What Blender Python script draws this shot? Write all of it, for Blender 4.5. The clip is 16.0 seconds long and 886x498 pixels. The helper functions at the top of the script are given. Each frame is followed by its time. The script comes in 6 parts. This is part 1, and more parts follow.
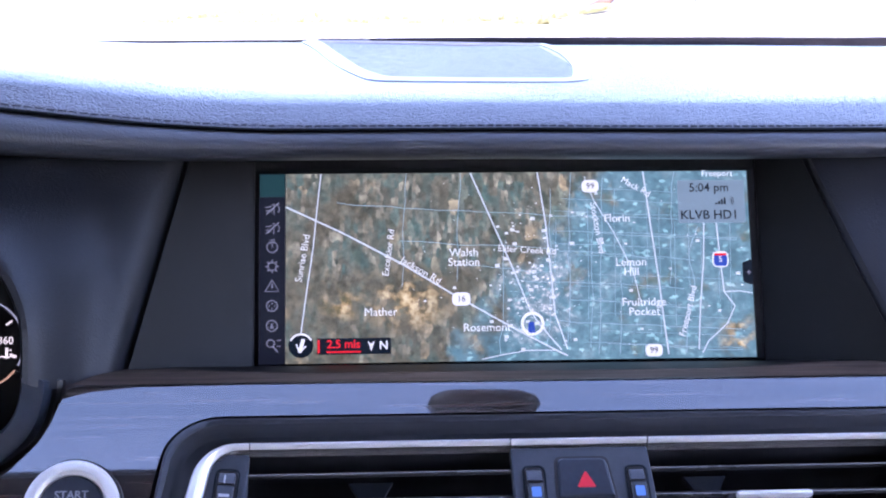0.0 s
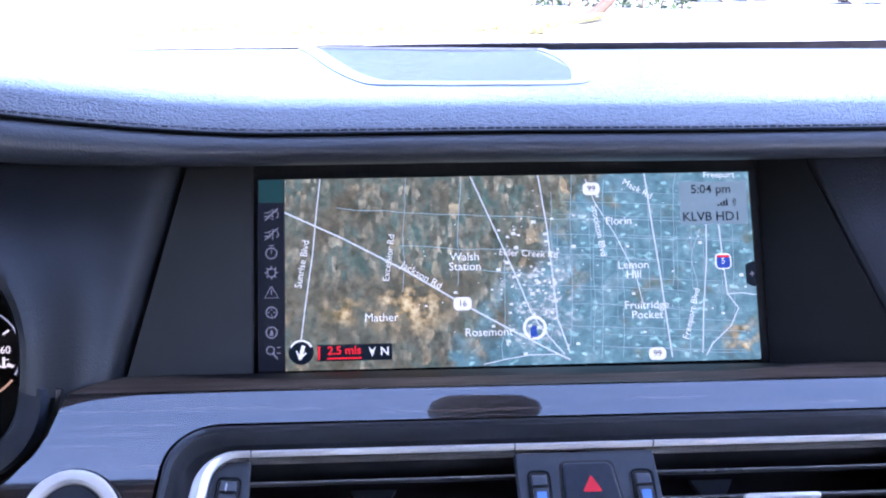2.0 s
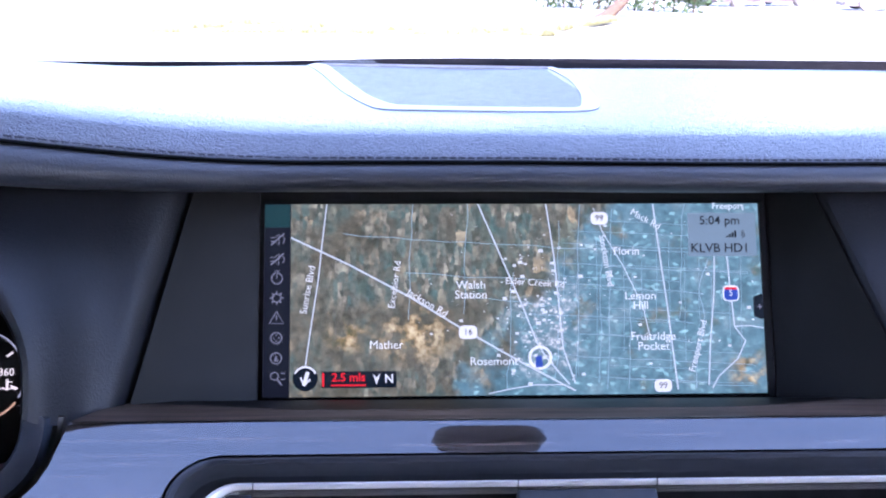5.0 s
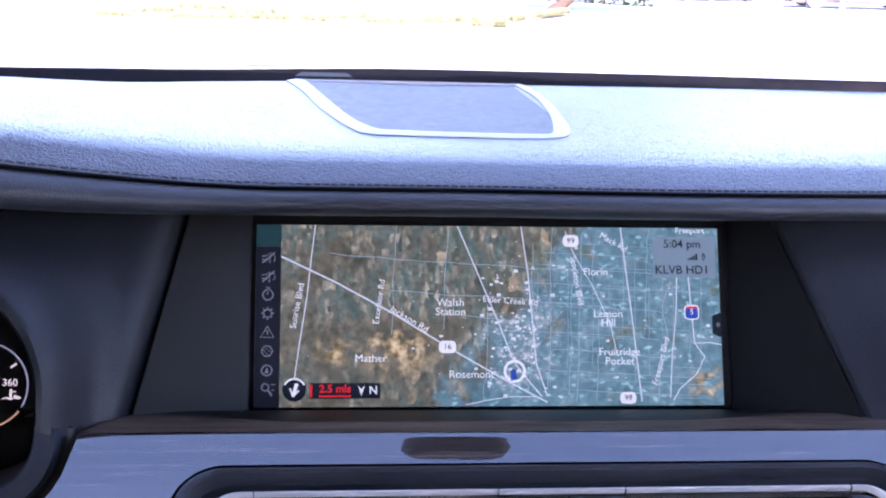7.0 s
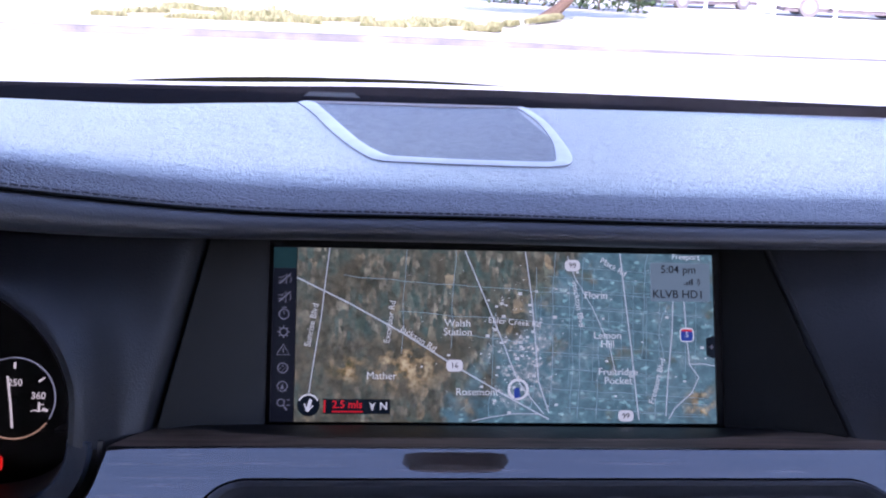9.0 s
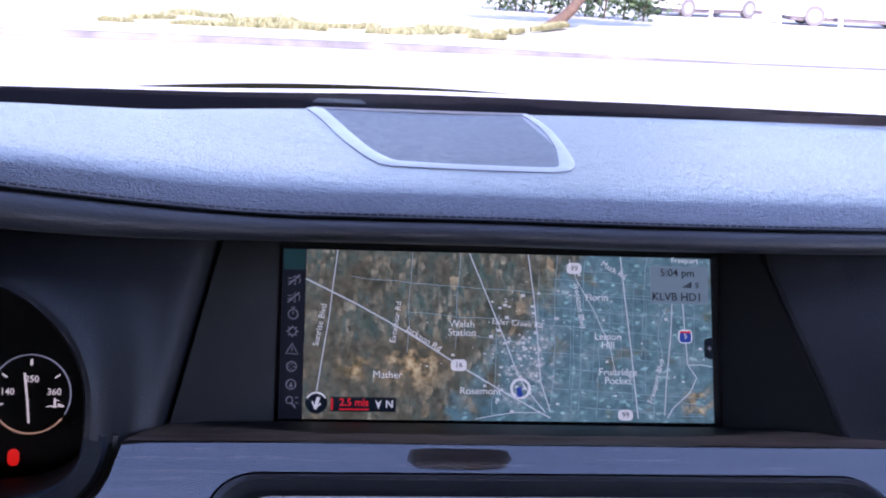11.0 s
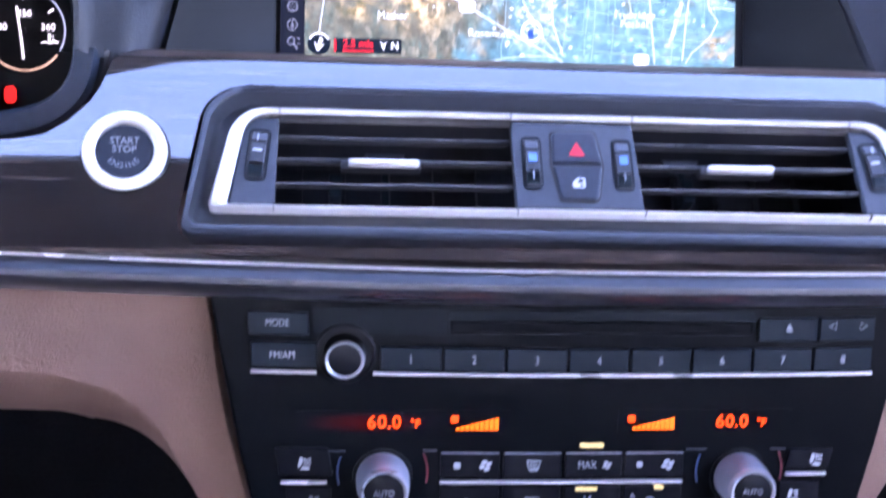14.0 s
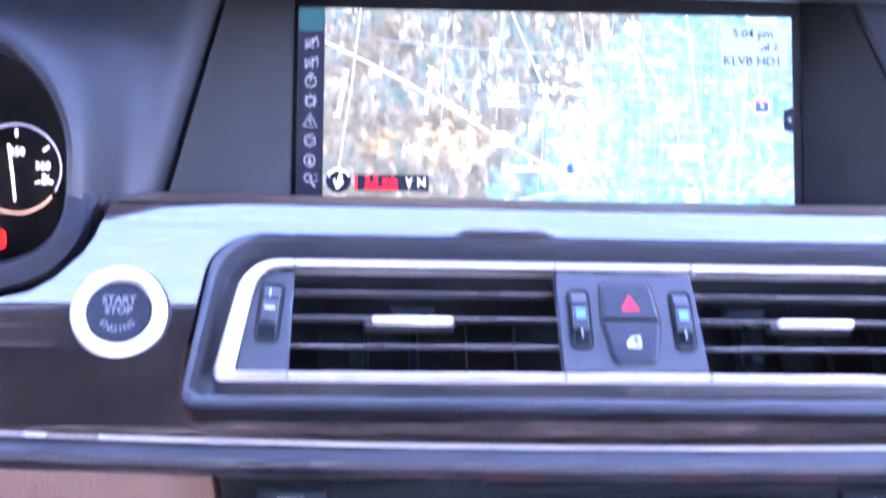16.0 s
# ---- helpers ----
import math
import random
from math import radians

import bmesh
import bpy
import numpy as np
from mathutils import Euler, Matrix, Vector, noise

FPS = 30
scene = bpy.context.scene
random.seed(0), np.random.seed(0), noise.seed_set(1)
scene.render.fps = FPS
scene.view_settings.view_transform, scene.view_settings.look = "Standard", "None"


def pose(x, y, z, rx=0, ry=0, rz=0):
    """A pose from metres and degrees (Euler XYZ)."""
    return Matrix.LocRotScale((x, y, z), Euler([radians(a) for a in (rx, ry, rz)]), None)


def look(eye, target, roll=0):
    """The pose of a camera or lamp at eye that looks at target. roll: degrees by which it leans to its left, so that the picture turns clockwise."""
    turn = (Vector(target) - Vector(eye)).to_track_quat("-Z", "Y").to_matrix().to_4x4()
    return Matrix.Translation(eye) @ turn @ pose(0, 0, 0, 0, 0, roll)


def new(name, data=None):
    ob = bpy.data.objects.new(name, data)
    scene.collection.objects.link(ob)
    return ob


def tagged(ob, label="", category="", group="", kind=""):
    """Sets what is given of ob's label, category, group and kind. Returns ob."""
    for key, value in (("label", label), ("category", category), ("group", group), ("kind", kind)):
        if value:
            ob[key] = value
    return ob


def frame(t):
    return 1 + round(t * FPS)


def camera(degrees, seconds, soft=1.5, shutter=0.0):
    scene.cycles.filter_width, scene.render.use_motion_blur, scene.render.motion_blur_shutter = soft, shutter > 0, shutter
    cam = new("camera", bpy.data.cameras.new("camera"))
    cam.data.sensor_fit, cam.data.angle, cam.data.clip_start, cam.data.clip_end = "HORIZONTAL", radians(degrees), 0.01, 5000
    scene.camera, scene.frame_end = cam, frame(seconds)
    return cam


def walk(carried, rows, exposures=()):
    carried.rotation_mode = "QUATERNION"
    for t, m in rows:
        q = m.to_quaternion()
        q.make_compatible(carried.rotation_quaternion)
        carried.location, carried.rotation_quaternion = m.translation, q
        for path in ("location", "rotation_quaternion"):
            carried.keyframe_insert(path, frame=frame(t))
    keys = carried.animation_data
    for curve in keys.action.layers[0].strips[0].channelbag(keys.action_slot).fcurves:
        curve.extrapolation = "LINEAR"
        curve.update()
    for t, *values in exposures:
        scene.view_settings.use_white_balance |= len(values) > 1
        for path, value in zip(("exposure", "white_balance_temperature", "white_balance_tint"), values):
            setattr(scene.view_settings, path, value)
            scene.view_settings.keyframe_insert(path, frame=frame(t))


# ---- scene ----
cam = camera(42.0, 16.0, soft=2.05, shutter=0.6)
PATH = [
    (0, (-0.058, -0.54, 1.107), (0.035, 1.386, 0.577), 0.1),
    (0.5, (-0.061, -0.541, 1.111), (0.044, 1.382, 0.569), 0.4),
    (1, (-0.06, -0.539, 1.11), (0.043, 1.385, 0.576), 0.3),
    (1.5, (-0.063, -0.538, 1.11), (0.047, 1.387, 0.579), 0.1),
    (2, (-0.06, -0.536, 1.103), (0.04, 1.395, 0.59), -0.4),
    (2.5, (-0.064, -0.531, 1.107), (0.041, 1.391, 0.565), -0.4),
    (3, (-0.061, -0.528, 1.106), (0.029, 1.395, 0.56), -0.5),
    (3.5, (-0.059, -0.525, 1.107), (0.022, 1.4, 0.57), -0.3),
    (4, (-0.054, -0.524, 1.102), (0.007, 1.413, 0.607), 0.0),
    (6.5, (-0.075, -0.552, 1.14), (0.087, 1.366, 0.595), 1.6),
    (7, (-0.078, -0.56, 1.14), (0.098, 1.36, 0.609), 1.8),
    (7.5, (-0.079, -0.569, 1.14), (0.095, 1.357, 0.629), 2.3),
    (8, (-0.085, -0.573, 1.147), (0.103, 1.35, 0.628), 2.4),
    (8.5, (-0.089, -0.578, 1.153), (0.106, 1.343, 0.629), 2.5),
    (9, (-0.09, -0.585, 1.158), (0.101, 1.335, 0.633), 2.6),
    (11.5, (-0.093, -0.604, 1.16), (0.084, 1.321, 0.648), 3.0),
    (12, (-0.094, -0.606, 1.158), (0.089, 1.318, 0.644), 3.9),
    (12.5, (-0.09, -0.612, 1.146), (0.096, 1.291, 0.558), 4.5),
    (13, (-0.086, -0.622, 1.124), (0.105, 1.252, 0.452), 5.2),
    (13.5, (-0.081, -0.62, 1.094), (0.091, 1.231, 0.355), 4.4),
    (14, (-0.073, -0.612, 1.071), (0.053, 1.202, 0.24), 2.3),
    (14.5, (-0.073, -0.605, 1.058), (0.039, 1.197, 0.197), 1.5),
    (15, (-0.073, -0.591, 1.058), (0.034, 1.218, 0.213), 1.5),
    (15.5, (-0.075, -0.572, 1.068), (0.032, 1.255, 0.263), 1.5),
    (16, (-0.078, -0.548, 1.069), (0.021, 1.335, 0.405), 1.6),
]
EXPOSURE = [(0, 3.53, 6100, 37), (1.5, 3.57, 5850, 34), (4, 3.53, 5850, 33), (6.5, 3.27, 6150, 38), (7.1, 3.12, 6130, 38), (8, 2.72, 6100, 38), (9, 2.55, 6080, 38), (12, 2.48, 6050, 38), (12.6, 2.90, 5880, 38), (13, 3.55, 5950, 37), (13.5, 4.2, 5950, 36), (14, 4.66, 5900, 40), (14.6, 5.36, 5800, 48), (15.5, 5.60, 5720, 48), (16, 5.38, 5750, 47)]
walk(cam, [(t, look(eye, target, roll)) for t, eye, target, roll in PATH], EXPOSURE)

# ---- light: a bright afternoon, the sun high behind the car ----
world = bpy.data.worlds.new("world")
scene.world = world
world.use_nodes = True
wn = world.node_tree.nodes
sky = wn.new("ShaderNodeTexSky")
sky.sky_type, sky.sun_disc = "NISHITA", False
SUN_ELEVATION, SUN_AZIMUTH = 37.0, 183.0
sky.sun_elevation, sky.sun_rotation = radians(SUN_ELEVATION), radians(SUN_AZIMUTH)
wn["Background"].inputs["Strength"].default_value = 0.15
world.node_tree.links.new(sky.outputs["Color"], wn["Background"].inputs["Color"])
sun = new("sun", bpy.data.lights.new("sun", "SUN"))
sun.data.energy, sun.data.angle, sun.data.color = 2.6, radians(0.5), (1.0, 0.94, 0.86)
_e, _a = radians(SUN_ELEVATION), radians(SUN_AZIMUTH)
sun.matrix_world = look((0, 0, 0), (-math.cos(_e) * math.sin(_a), -math.cos(_e) * math.cos(_a), -math.sin(_e)))


# ---- materials ----
def material(name):
    m = bpy.data.materials.new(name)
    m.use_nodes = True
    return m, m.node_tree.nodes, m.node_tree.links, m.node_tree.nodes["Principled BSDF"]


def ramp(nodes, links, fac, stops):
    r = nodes.new("ShaderNodeValToRGB")
    while len(r.color_ramp.elements) < len(stops):
        r.color_ramp.elements.new(0.5)
    for e, (p, c) in zip(r.color_ramp.elements, stops):
        e.position, e.color = p, (*c, 1)
    links.new(fac, r.inputs["Fac"])
    return r.outputs["Color"]


def coords(nodes, links, scale=(1, 1, 1), turn=(0, 0, 0)):
    c = nodes.new("ShaderNodeTexCoord")
    m = nodes.new("ShaderNodeMapping")
    m.inputs["Scale"].default_value = scale
    m.inputs["Rotation"].default_value = turn
    links.new(c.outputs["Object"], m.inputs["Vector"])
    return m.outputs["Vector"]


def noise_of(nodes, links, vec, scale, detail=4.0, rough=0.55):
    n = nodes.new("ShaderNodeTexNoise")
    n.inputs["Scale"].default_value, n.inputs["Detail"].default_value = scale, detail
    n.inputs["Roughness"].default_value = rough
    links.new(vec, n.inputs["Vector"])
    return n.outputs["Fac"]


def surface(name, a, b, rough=(0.4, 0.5), metal=0.0, scale=60.0, bump=0.0, bump_scale=400.0, spec=0.5, coat=0.0, stretch=(1, 1, 1)):
    """Two tones mixed by a noise, a worn roughness and a fine relief."""
    m, nodes, links, bsdf = material(name)
    vec = coords(nodes, links, stretch)
    f = noise_of(nodes, links, vec, scale)
    links.new(ramp(nodes, links, f, [(0.3, a), (0.7, b)]), bsdf.inputs["Base Color"])
    big = noise_of(nodes, links, vec, scale * 0.17, 3)
    mr = nodes.new("ShaderNodeMapRange")
    mr.inputs["From Min"].default_value, mr.inputs["From Max"].default_value = 0.3, 0.7
    mr.inputs["To Min"].default_value, mr.inputs["To Max"].default_value = rough
    links.new(big, mr.inputs["Value"])
    links.new(mr.outputs["Result"], bsdf.inputs["Roughness"])
    bsdf.inputs["Metallic"].default_value = metal
    bsdf.inputs["Specular IOR Level"].default_value = spec
    bsdf.inputs["Coat Weight"].default_value = coat
    bsdf.inputs["Coat Roughness"].default_value = 0.03
    if bump:
        bp = nodes.new("ShaderNodeBump")
        bp.inputs["Strength"].default_value, bp.inputs["Distance"].default_value = bump, 0.001
        links.new(noise_of(nodes, links, vec, bump_scale, 2), bp.inputs["Height"])
        links.new(bp.outputs["Normal"], bsdf.inputs["Normal"])
    return m


def leather(name, a, b, rough, grain=420.0, depth=0.35, spec=0.5, wrinkle=0.4, fold=170):
    """Grained leather: pebbles between fine creases, with soft wrinkles."""
    m, nodes, links, bsdf = material(name)
    vec = coords(nodes, links)
    f = noise_of(nodes, links, vec, 14, 5)
    links.new(ramp(nodes, links, f, [(0.3, a), (0.7, b)]), bsdf.inputs["Base Color"])
    bsdf.inputs["Roughness"].default_value = rough
    bsdf.inputs["Specular IOR Level"].default_value = spec
    warp = nodes.new("ShaderNodeTexNoise")
    warp.inputs["Scale"].default_value = 90
    links.new(vec, warp.inputs["Vector"])
    add = nodes.new("ShaderNodeMix")
    add.data_type = "RGBA"
    add.inputs["Factor"].default_value = 0.02
    links.new(vec, add.inputs[6])
    links.new(warp.outputs["Color"], add.inputs[7])
    v = nodes.new("ShaderNodeTexVoronoi")
    v.feature = "DISTANCE_TO_EDGE"
    v.inputs["Scale"].default_value = grain
    links.new(add.outputs[2], v.inputs["Vector"])
    crease = nodes.new("ShaderNodeMapRange")
    crease.inputs["From Max"].default_value = 0.25
    links.new(v.outputs["Distance"], crease.inputs["Value"])
    b1 = nodes.new("ShaderNodeBump")
    b1.inputs["Strength"].default_value, b1.inputs["Distance"].default_value = depth, 0.0006
    links.new(crease.outputs["Result"], b1.inputs["Height"])
    b2 = nodes.new("ShaderNodeBump")
    b2.inputs["Strength"].default_value, b2.inputs["Distance"].default_value = wrinkle, 0.0005
    links.new(noise_of(nodes, links, vec, fold, 3), b2.inputs["Height"])
    links.new(b1.outputs["Normal"], b2.inputs["Normal"])
    links.new(b2.outputs["Normal"], bsdf.inputs["Normal"])
    return m


def wood_gloss(name, dark, light):
    """Dark veneer with long grain under a thick clear lacquer."""
    m, nodes, links, bsdf = material(name)
    vec = coords(nodes, links, (2.0, 80, 34))
    f = noise_of(nodes, links, vec, 5, 7, 0.62)
    links.new(ramp(nodes, links, f, [(0.38, dark), (0.50, [0.75 * p + 0.25 * q for p, q in zip(dark, light)]), (0.64, light)]), bsdf.inputs["Base Color"])
    bsdf.inputs["Roughness"].default_value = 0.45
    bsdf.inputs["Specular IOR Level"].default_value = 0.08
    bsdf.inputs["Coat Weight"].default_value, bsdf.inputs["Coat Roughness"].default_value = 1.0, 0.035
    bsdf.inputs["Coat IOR"].default_value = 2.0
    return m


def glow(name, colour, strength, rough=0.4, base=0.2):
    m, nodes, links, bsdf = material(name)
    bsdf.inputs["Base Color"].default_value = (*[base * c for c in colour], 1)
    bsdf.inputs["Roughness"].default_value = rough
    bsdf.inputs["Specular IOR Level"].default_value = 0.12
    bsdf.inputs["Emission Color"].default_value = (*colour, 1)
    bsdf.inputs["Emission Strength"].default_value = strength
    return m


# Leather tones are set per part: palest top, darker roll, darkest cheek panels.
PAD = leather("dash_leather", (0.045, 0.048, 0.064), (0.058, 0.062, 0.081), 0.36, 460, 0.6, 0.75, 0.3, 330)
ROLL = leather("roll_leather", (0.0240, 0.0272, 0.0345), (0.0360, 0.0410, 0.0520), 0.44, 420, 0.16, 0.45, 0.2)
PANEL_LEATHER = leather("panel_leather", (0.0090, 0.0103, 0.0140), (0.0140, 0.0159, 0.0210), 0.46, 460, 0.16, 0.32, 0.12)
BEIGE = leather("beige_leather", (0.190, 0.115, 0.084), (0.240, 0.146, 0.106), 0.55, 420, 0.3, 0.3, 0.35, 260)
THREAD = surface("thread", (0.026, 0.028, 0.036), (0.044, 0.047, 0.060), (0.6, 0.8), scale=900, spec=0.1)
WOOD = wood_gloss("wood_trim", (0.0016, 0.0013, 0.0013), (0.052, 0.036, 0.029))
STRIP = surface("satin_strip", (0.020, 0.021, 0.027), (0.030, 0.031, 0.038), (0.26, 0.36), scale=30, stretch=(1, 6, 6), spec=0.7)
WOOD_LEDGE = surface("wood_ledge", (0.008, 0.0055, 0.0045), (0.115, 0.080, 0.060), (0.40, 0.52), scale=7, stretch=(3, 130, 130), spec=0.22)
SATIN = surface("satin_plastic", (0.009, 0.010, 0.012), (0.013, 0.014, 0.017), (0.42, 0.52), scale=300, bump=0.15, bump_scale=2500)
RECESS = surface("recess_plastic", (0.0130, 0.0146, 0.0185), (0.0180, 0.0200, 0.0250), (0.36, 0.42), scale=300, spec=0.6)
SLAT = surface("slat_edge_lit", (0.045, 0.048, 0.056), (0.060, 0.064, 0.074), (0.25, 0.32), scale=300)
COWL_GREY = surface("cowl_plastic", (0.0140, 0.0205, 0.0340), (0.0200, 0.0280, 0.0430), (0.42, 0.5), scale=300, bump=0.15, bump_scale=2500, spec=0.25)
COVER = surface("cover_plastic", (0.019, 0.021, 0.026), (0.024, 0.026, 0.032), (0.7, 0.8), scale=300, spec=0.05)
GREY = surface("grey_plastic", (0.030, 0.036, 0.048), (0.037, 0.044, 0.057), (0.42, 0.5), scale=300, bump=0.15, bump_scale=2500)
FLUSH = surface("flush_panel", (0.0026, 0.0056, 0.0076), (0.0033, 0.0066, 0.0088), (0.36, 0.40), scale=500, bump=0.1, bump_scale=2500, spec=0.10)
SIDE_BLACK = surface("side_panel_black", (0.0021, 0.0022, 0.0027), (0.0029, 0.0030, 0.0036), (0.42, 0.48), scale=400, bump=0.1, bump_scale=2500, spec=0.2)
COWL_BLACK = surface("shelf_black", (0.0056, 0.0057, 0.0074), (0.0086, 0.0088, 0.0112), (0.85, 0.95), scale=120, spec=0.0)
BEZEL = surface("bezel_black", (0.008, 0.0085, 0.010), (0.011, 0.0115, 0.013), (0.5, 0.6), scale=120, spec=0.1)
BLACK = surface("matt_black", (0.0075, 0.0076, 0.0092), (0.0115, 0.0116, 0.0138), (0.5, 0.65), scale=200)
GLOSS = surface("gloss_black", (0.0021, 0.0029, 0.0035), (0.0025, 0.0033, 0.0040), (0.30, 0.31), scale=400, spec=0.07)
KEY = surface("key_plastic", (0.0040, 0.0090, 0.0130), (0.0054, 0.0112, 0.0158), (0.38, 0.44), scale=500, bump=0.1, bump_scale=3000, spec=0.14)
CHROME = surface("satin_chrome", (0.75, 0.725, 0.705), (0.83, 0.805, 0.78), (0.30, 0.38), 0.35, scale=40)
BRIGHT = surface("bright_chrome", (0.84, 0.84, 0.85), (0.90, 0.90, 0.91), (0.26, 0.32), 0.6, scale=40)
SILVER = surface("silver_paint", (0.20, 0.20, 0.215), (0.25, 0.25, 0.265), (0.38, 0.46), 0.3, scale=80)
KNOB = surface("knob_metal", (0.34, 0.39, 0.47), (0.42, 0.47, 0.55), (0.32, 0.40), 0.2, scale=90)
MESH = surface("speaker_cloth", (0.023, 0.029, 0.046), (0.032, 0.039, 0.058), (0.5, 0.62), scale=900, bump=0.4, bump_scale=1800)
DUCT = surface("duct_black", (0.0110, 0.0112, 0.0140), (0.0145, 0.0148, 0.0180), (0.55, 0.65), scale=120, spec=0.25)
KEY_GREY = surface("grey_key", (0.030, 0.034, 0.044), (0.038, 0.043, 0.054), (0.34, 0.42), scale=400, bump=0.1, bump_scale=3000)
KEY_BLUE = surface("blue_grey_key", (0.0175, 0.0225, 0.0330), (0.0230, 0.0290, 0.0415), (0.34, 0.42), scale=400, bump=0.1, bump_scale=3000, spec=0.4)
KEY_DARK = surface("dark_key", (0.0030, 0.0035, 0.0050), (0.0044, 0.0050, 0.0066), (0.36, 0.44), scale=300, spec=0.1)
RING = surface("ring_metal", (0.50, 0.52, 0.56), (0.58, 0.60, 0.64), (0.26, 0.34), 0.6, scale=60)
PRINT = surface("white_print", (0.40, 0.41, 0.44), (0.48, 0.49, 0.52), (0.5, 0.6), scale=60)
PRINT_DIM = surface("grey_print", (0.22, 0.23, 0.26), (0.30, 0.31, 0.34), (0.5, 0.6), scale=60)
RED = surface("red_print", (0.55, 0.02, 0.03), (0.66, 0.03, 0.05), (0.3, 0.4), scale=60)
BLUE = surface("blue_print", (0.08, 0.19, 0.46), (0.10, 0.23, 0.54), (0.4, 0.5), scale=60)
ARC_BLUE = surface("arc_blue", (0.026, 0.055, 0.14), (0.034, 0.070, 0.17), (0.4, 0.5), scale=60)
ARC_RED = surface("arc_red", (0.13, 0.012, 0.018), (0.17, 0.018, 0.024), (0.4, 0.5), scale=60)
DIAL = surface("dial_face", (0.0024, 0.0024, 0.0028), (0.0036, 0.0036, 0.0040), (0.6, 0.7), scale=80, spec=0.12)
AMBER = glow("amber_display", (1.0, 0.050, 0.0005), 0.20, 0.4, 0.004)
AMBER_BAR = glow("amber_bars", (1.0, 0.115, 0.0005), 0.20, 0.4, 0.004)


def soft_glow(name, colour, strength):
    """A display field that glows in its middle and fades to nothing at its rim."""
    m, nodes, links, bsdf = material(name)
    bsdf.inputs["Base Color"].default_value = (0.003, 0.0034, 0.005, 1)
    bsdf.inputs["Roughness"].default_value, bsdf.inputs["Specular IOR Level"].default_value = 0.3, 0.07
    bsdf.inputs["Emission Color"].default_value = (*colour, 1)
    tc = nodes.new("ShaderNodeTexCoord")
    mp = nodes.new("ShaderNodeMapping")
    mp.inputs["Location"].default_value, mp.inputs["Scale"].default_value = (-1, -1, 0), (2, 2, 0)
    links.new(tc.outputs["Generated"], mp.inputs["Vector"])
    ln = nodes.new("ShaderNodeVectorMath")
    ln.operation = "LENGTH"
    links.new(mp.outputs["Vector"], ln.inputs[0])
    mr = nodes.new("ShaderNodeMapRange")
    mr.interpolation_type = "SMOOTHSTEP"
    mr.inputs["From Min"].default_value, mr.inputs["From Max"].default_value = 1.0, 0.0
    mr.inputs["To Min"].default_value, mr.inputs["To Max"].default_value = 0.0, strength
    links.new(ln.outputs["Value"], mr.inputs["Value"])
    links.new(mr.outputs["Result"], bsdf.inputs["Emission Strength"])
    return m


AMBER_DIM = soft_glow("amber_haze", (0.30, 0.010, 0.004), 0.008)
YELLOW = glow("yellow_light", (1.0, 0.85, 0.35), 0.045)
RED_LIGHT = glow("red_light", (1.0, 0.020, 0.010), 0.10)
WHITE_LIGHT = glow("dial_white", (1.0, 0.95, 0.92), 0.085)
RING_LIGHT = glow("dial_ring", (0.62, 0.68, 0.85), 0.045)
AMBER_RING = glow("dial_amber", (1.0, 0.62, 0.40), 0.055)


# ---- helpers for building ----
def part(name, bm, mat, parent=None, label="", smooth=False):
    me = bpy.data.meshes.new(name)
    bmesh.ops.recalc_face_normals(bm, faces=bm.faces)
    if smooth:
        for f in bm.faces:
            f.smooth = True
    bm.to_mesh(me)
    bm.free()
    if smooth:
        me.set_sharp_from_angle(angle=radians(38))
    me.materials.append(mat)
    ob = new(name, me)
    if parent is not None:
        ob.parent = parent
    if label:
        ob["label"] = label
    return ob


def thing(name, m, label, category, group="", kind=""):
    e = new(name)
    e.empty_display_size = 0.02
    e.matrix_world = m
    return tagged(e, label, category, group, kind)


def panel_frame(y, z, lean, roll=0.0, x=0.0):
    """A pose on a leaning face: local x to the right, y up along the face, z out towards the seats."""
    a = radians(lean)
    m = Matrix(((1, 0, 0, x), (0, math.sin(a), -math.cos(a), y), (0, math.cos(a), math.sin(a), z), (0, 0, 0, 1)))
    return m @ Matrix.Rotation(radians(roll), 4, "Z")


def rounded(corners, radii, n=5):
    """A polygon with its corners rounded, each with the same count of points."""
    out = []
    k = len(corners)
    if not isinstance(radii, (list, tuple)):
        radii = [radii] * k
    for i in range(k):
        p, a, b = Vector(corners[i]), Vector(corners[i - 1]), Vector(corners[(i + 1) % k])
        da, db = (a - p).normalized(), (b - p).normalized()
        half = da.angle(db) / 2
        d = min(radii[i] / math.tan(half), 0.49 * (a - p).length, 0.49 * (b - p).length)
        r = d * math.tan(half)
        c = p + (da + db).normalized() * (r / math.sin(half))
        s, e = p + da * d - c, p + db * d - c
        turn = s.angle_signed(e)
        for j in range(n + 1):
            t = -turn * j / n
            v = Vector((s.x * math.cos(t) - s.y * math.sin(t), s.x * math.sin(t) + s.y * math.cos(t)))
            out.append(tuple(c + v))
    return out


def box_corners(cx, cy, w, h):
    return [(cx - w / 2, cy - h / 2), (cx + w / 2, cy - h / 2), (cx + w / 2, cy + h / 2), (cx - w / 2, cy + h / 2)]


def rbox(cx, cy, w, h, r, n=3):
    return rounded(box_corners(cx, cy, w, h), r, n)


def loft(bm, loops, close_first=False, close_last=True):
    """Skins loops of 3D points, each with the same count."""
    rings = [[bm.verts.new(p) for p in lp] for lp in loops]
    n = len(rings[0])
    for a, b in zip(rings, rings[1:]):
        for i in range(n):
            bm.faces.new((a[i], a[(i + 1) % n], b[(i + 1) % n], b[i]))
    if close_first:
        bm.faces.new(rings[0][::-1])
    if close_last:
        bm.faces.new(rings[-1])
    return rings


def lift(poly, w):
    return [(p[0], p[1], w) for p in poly]


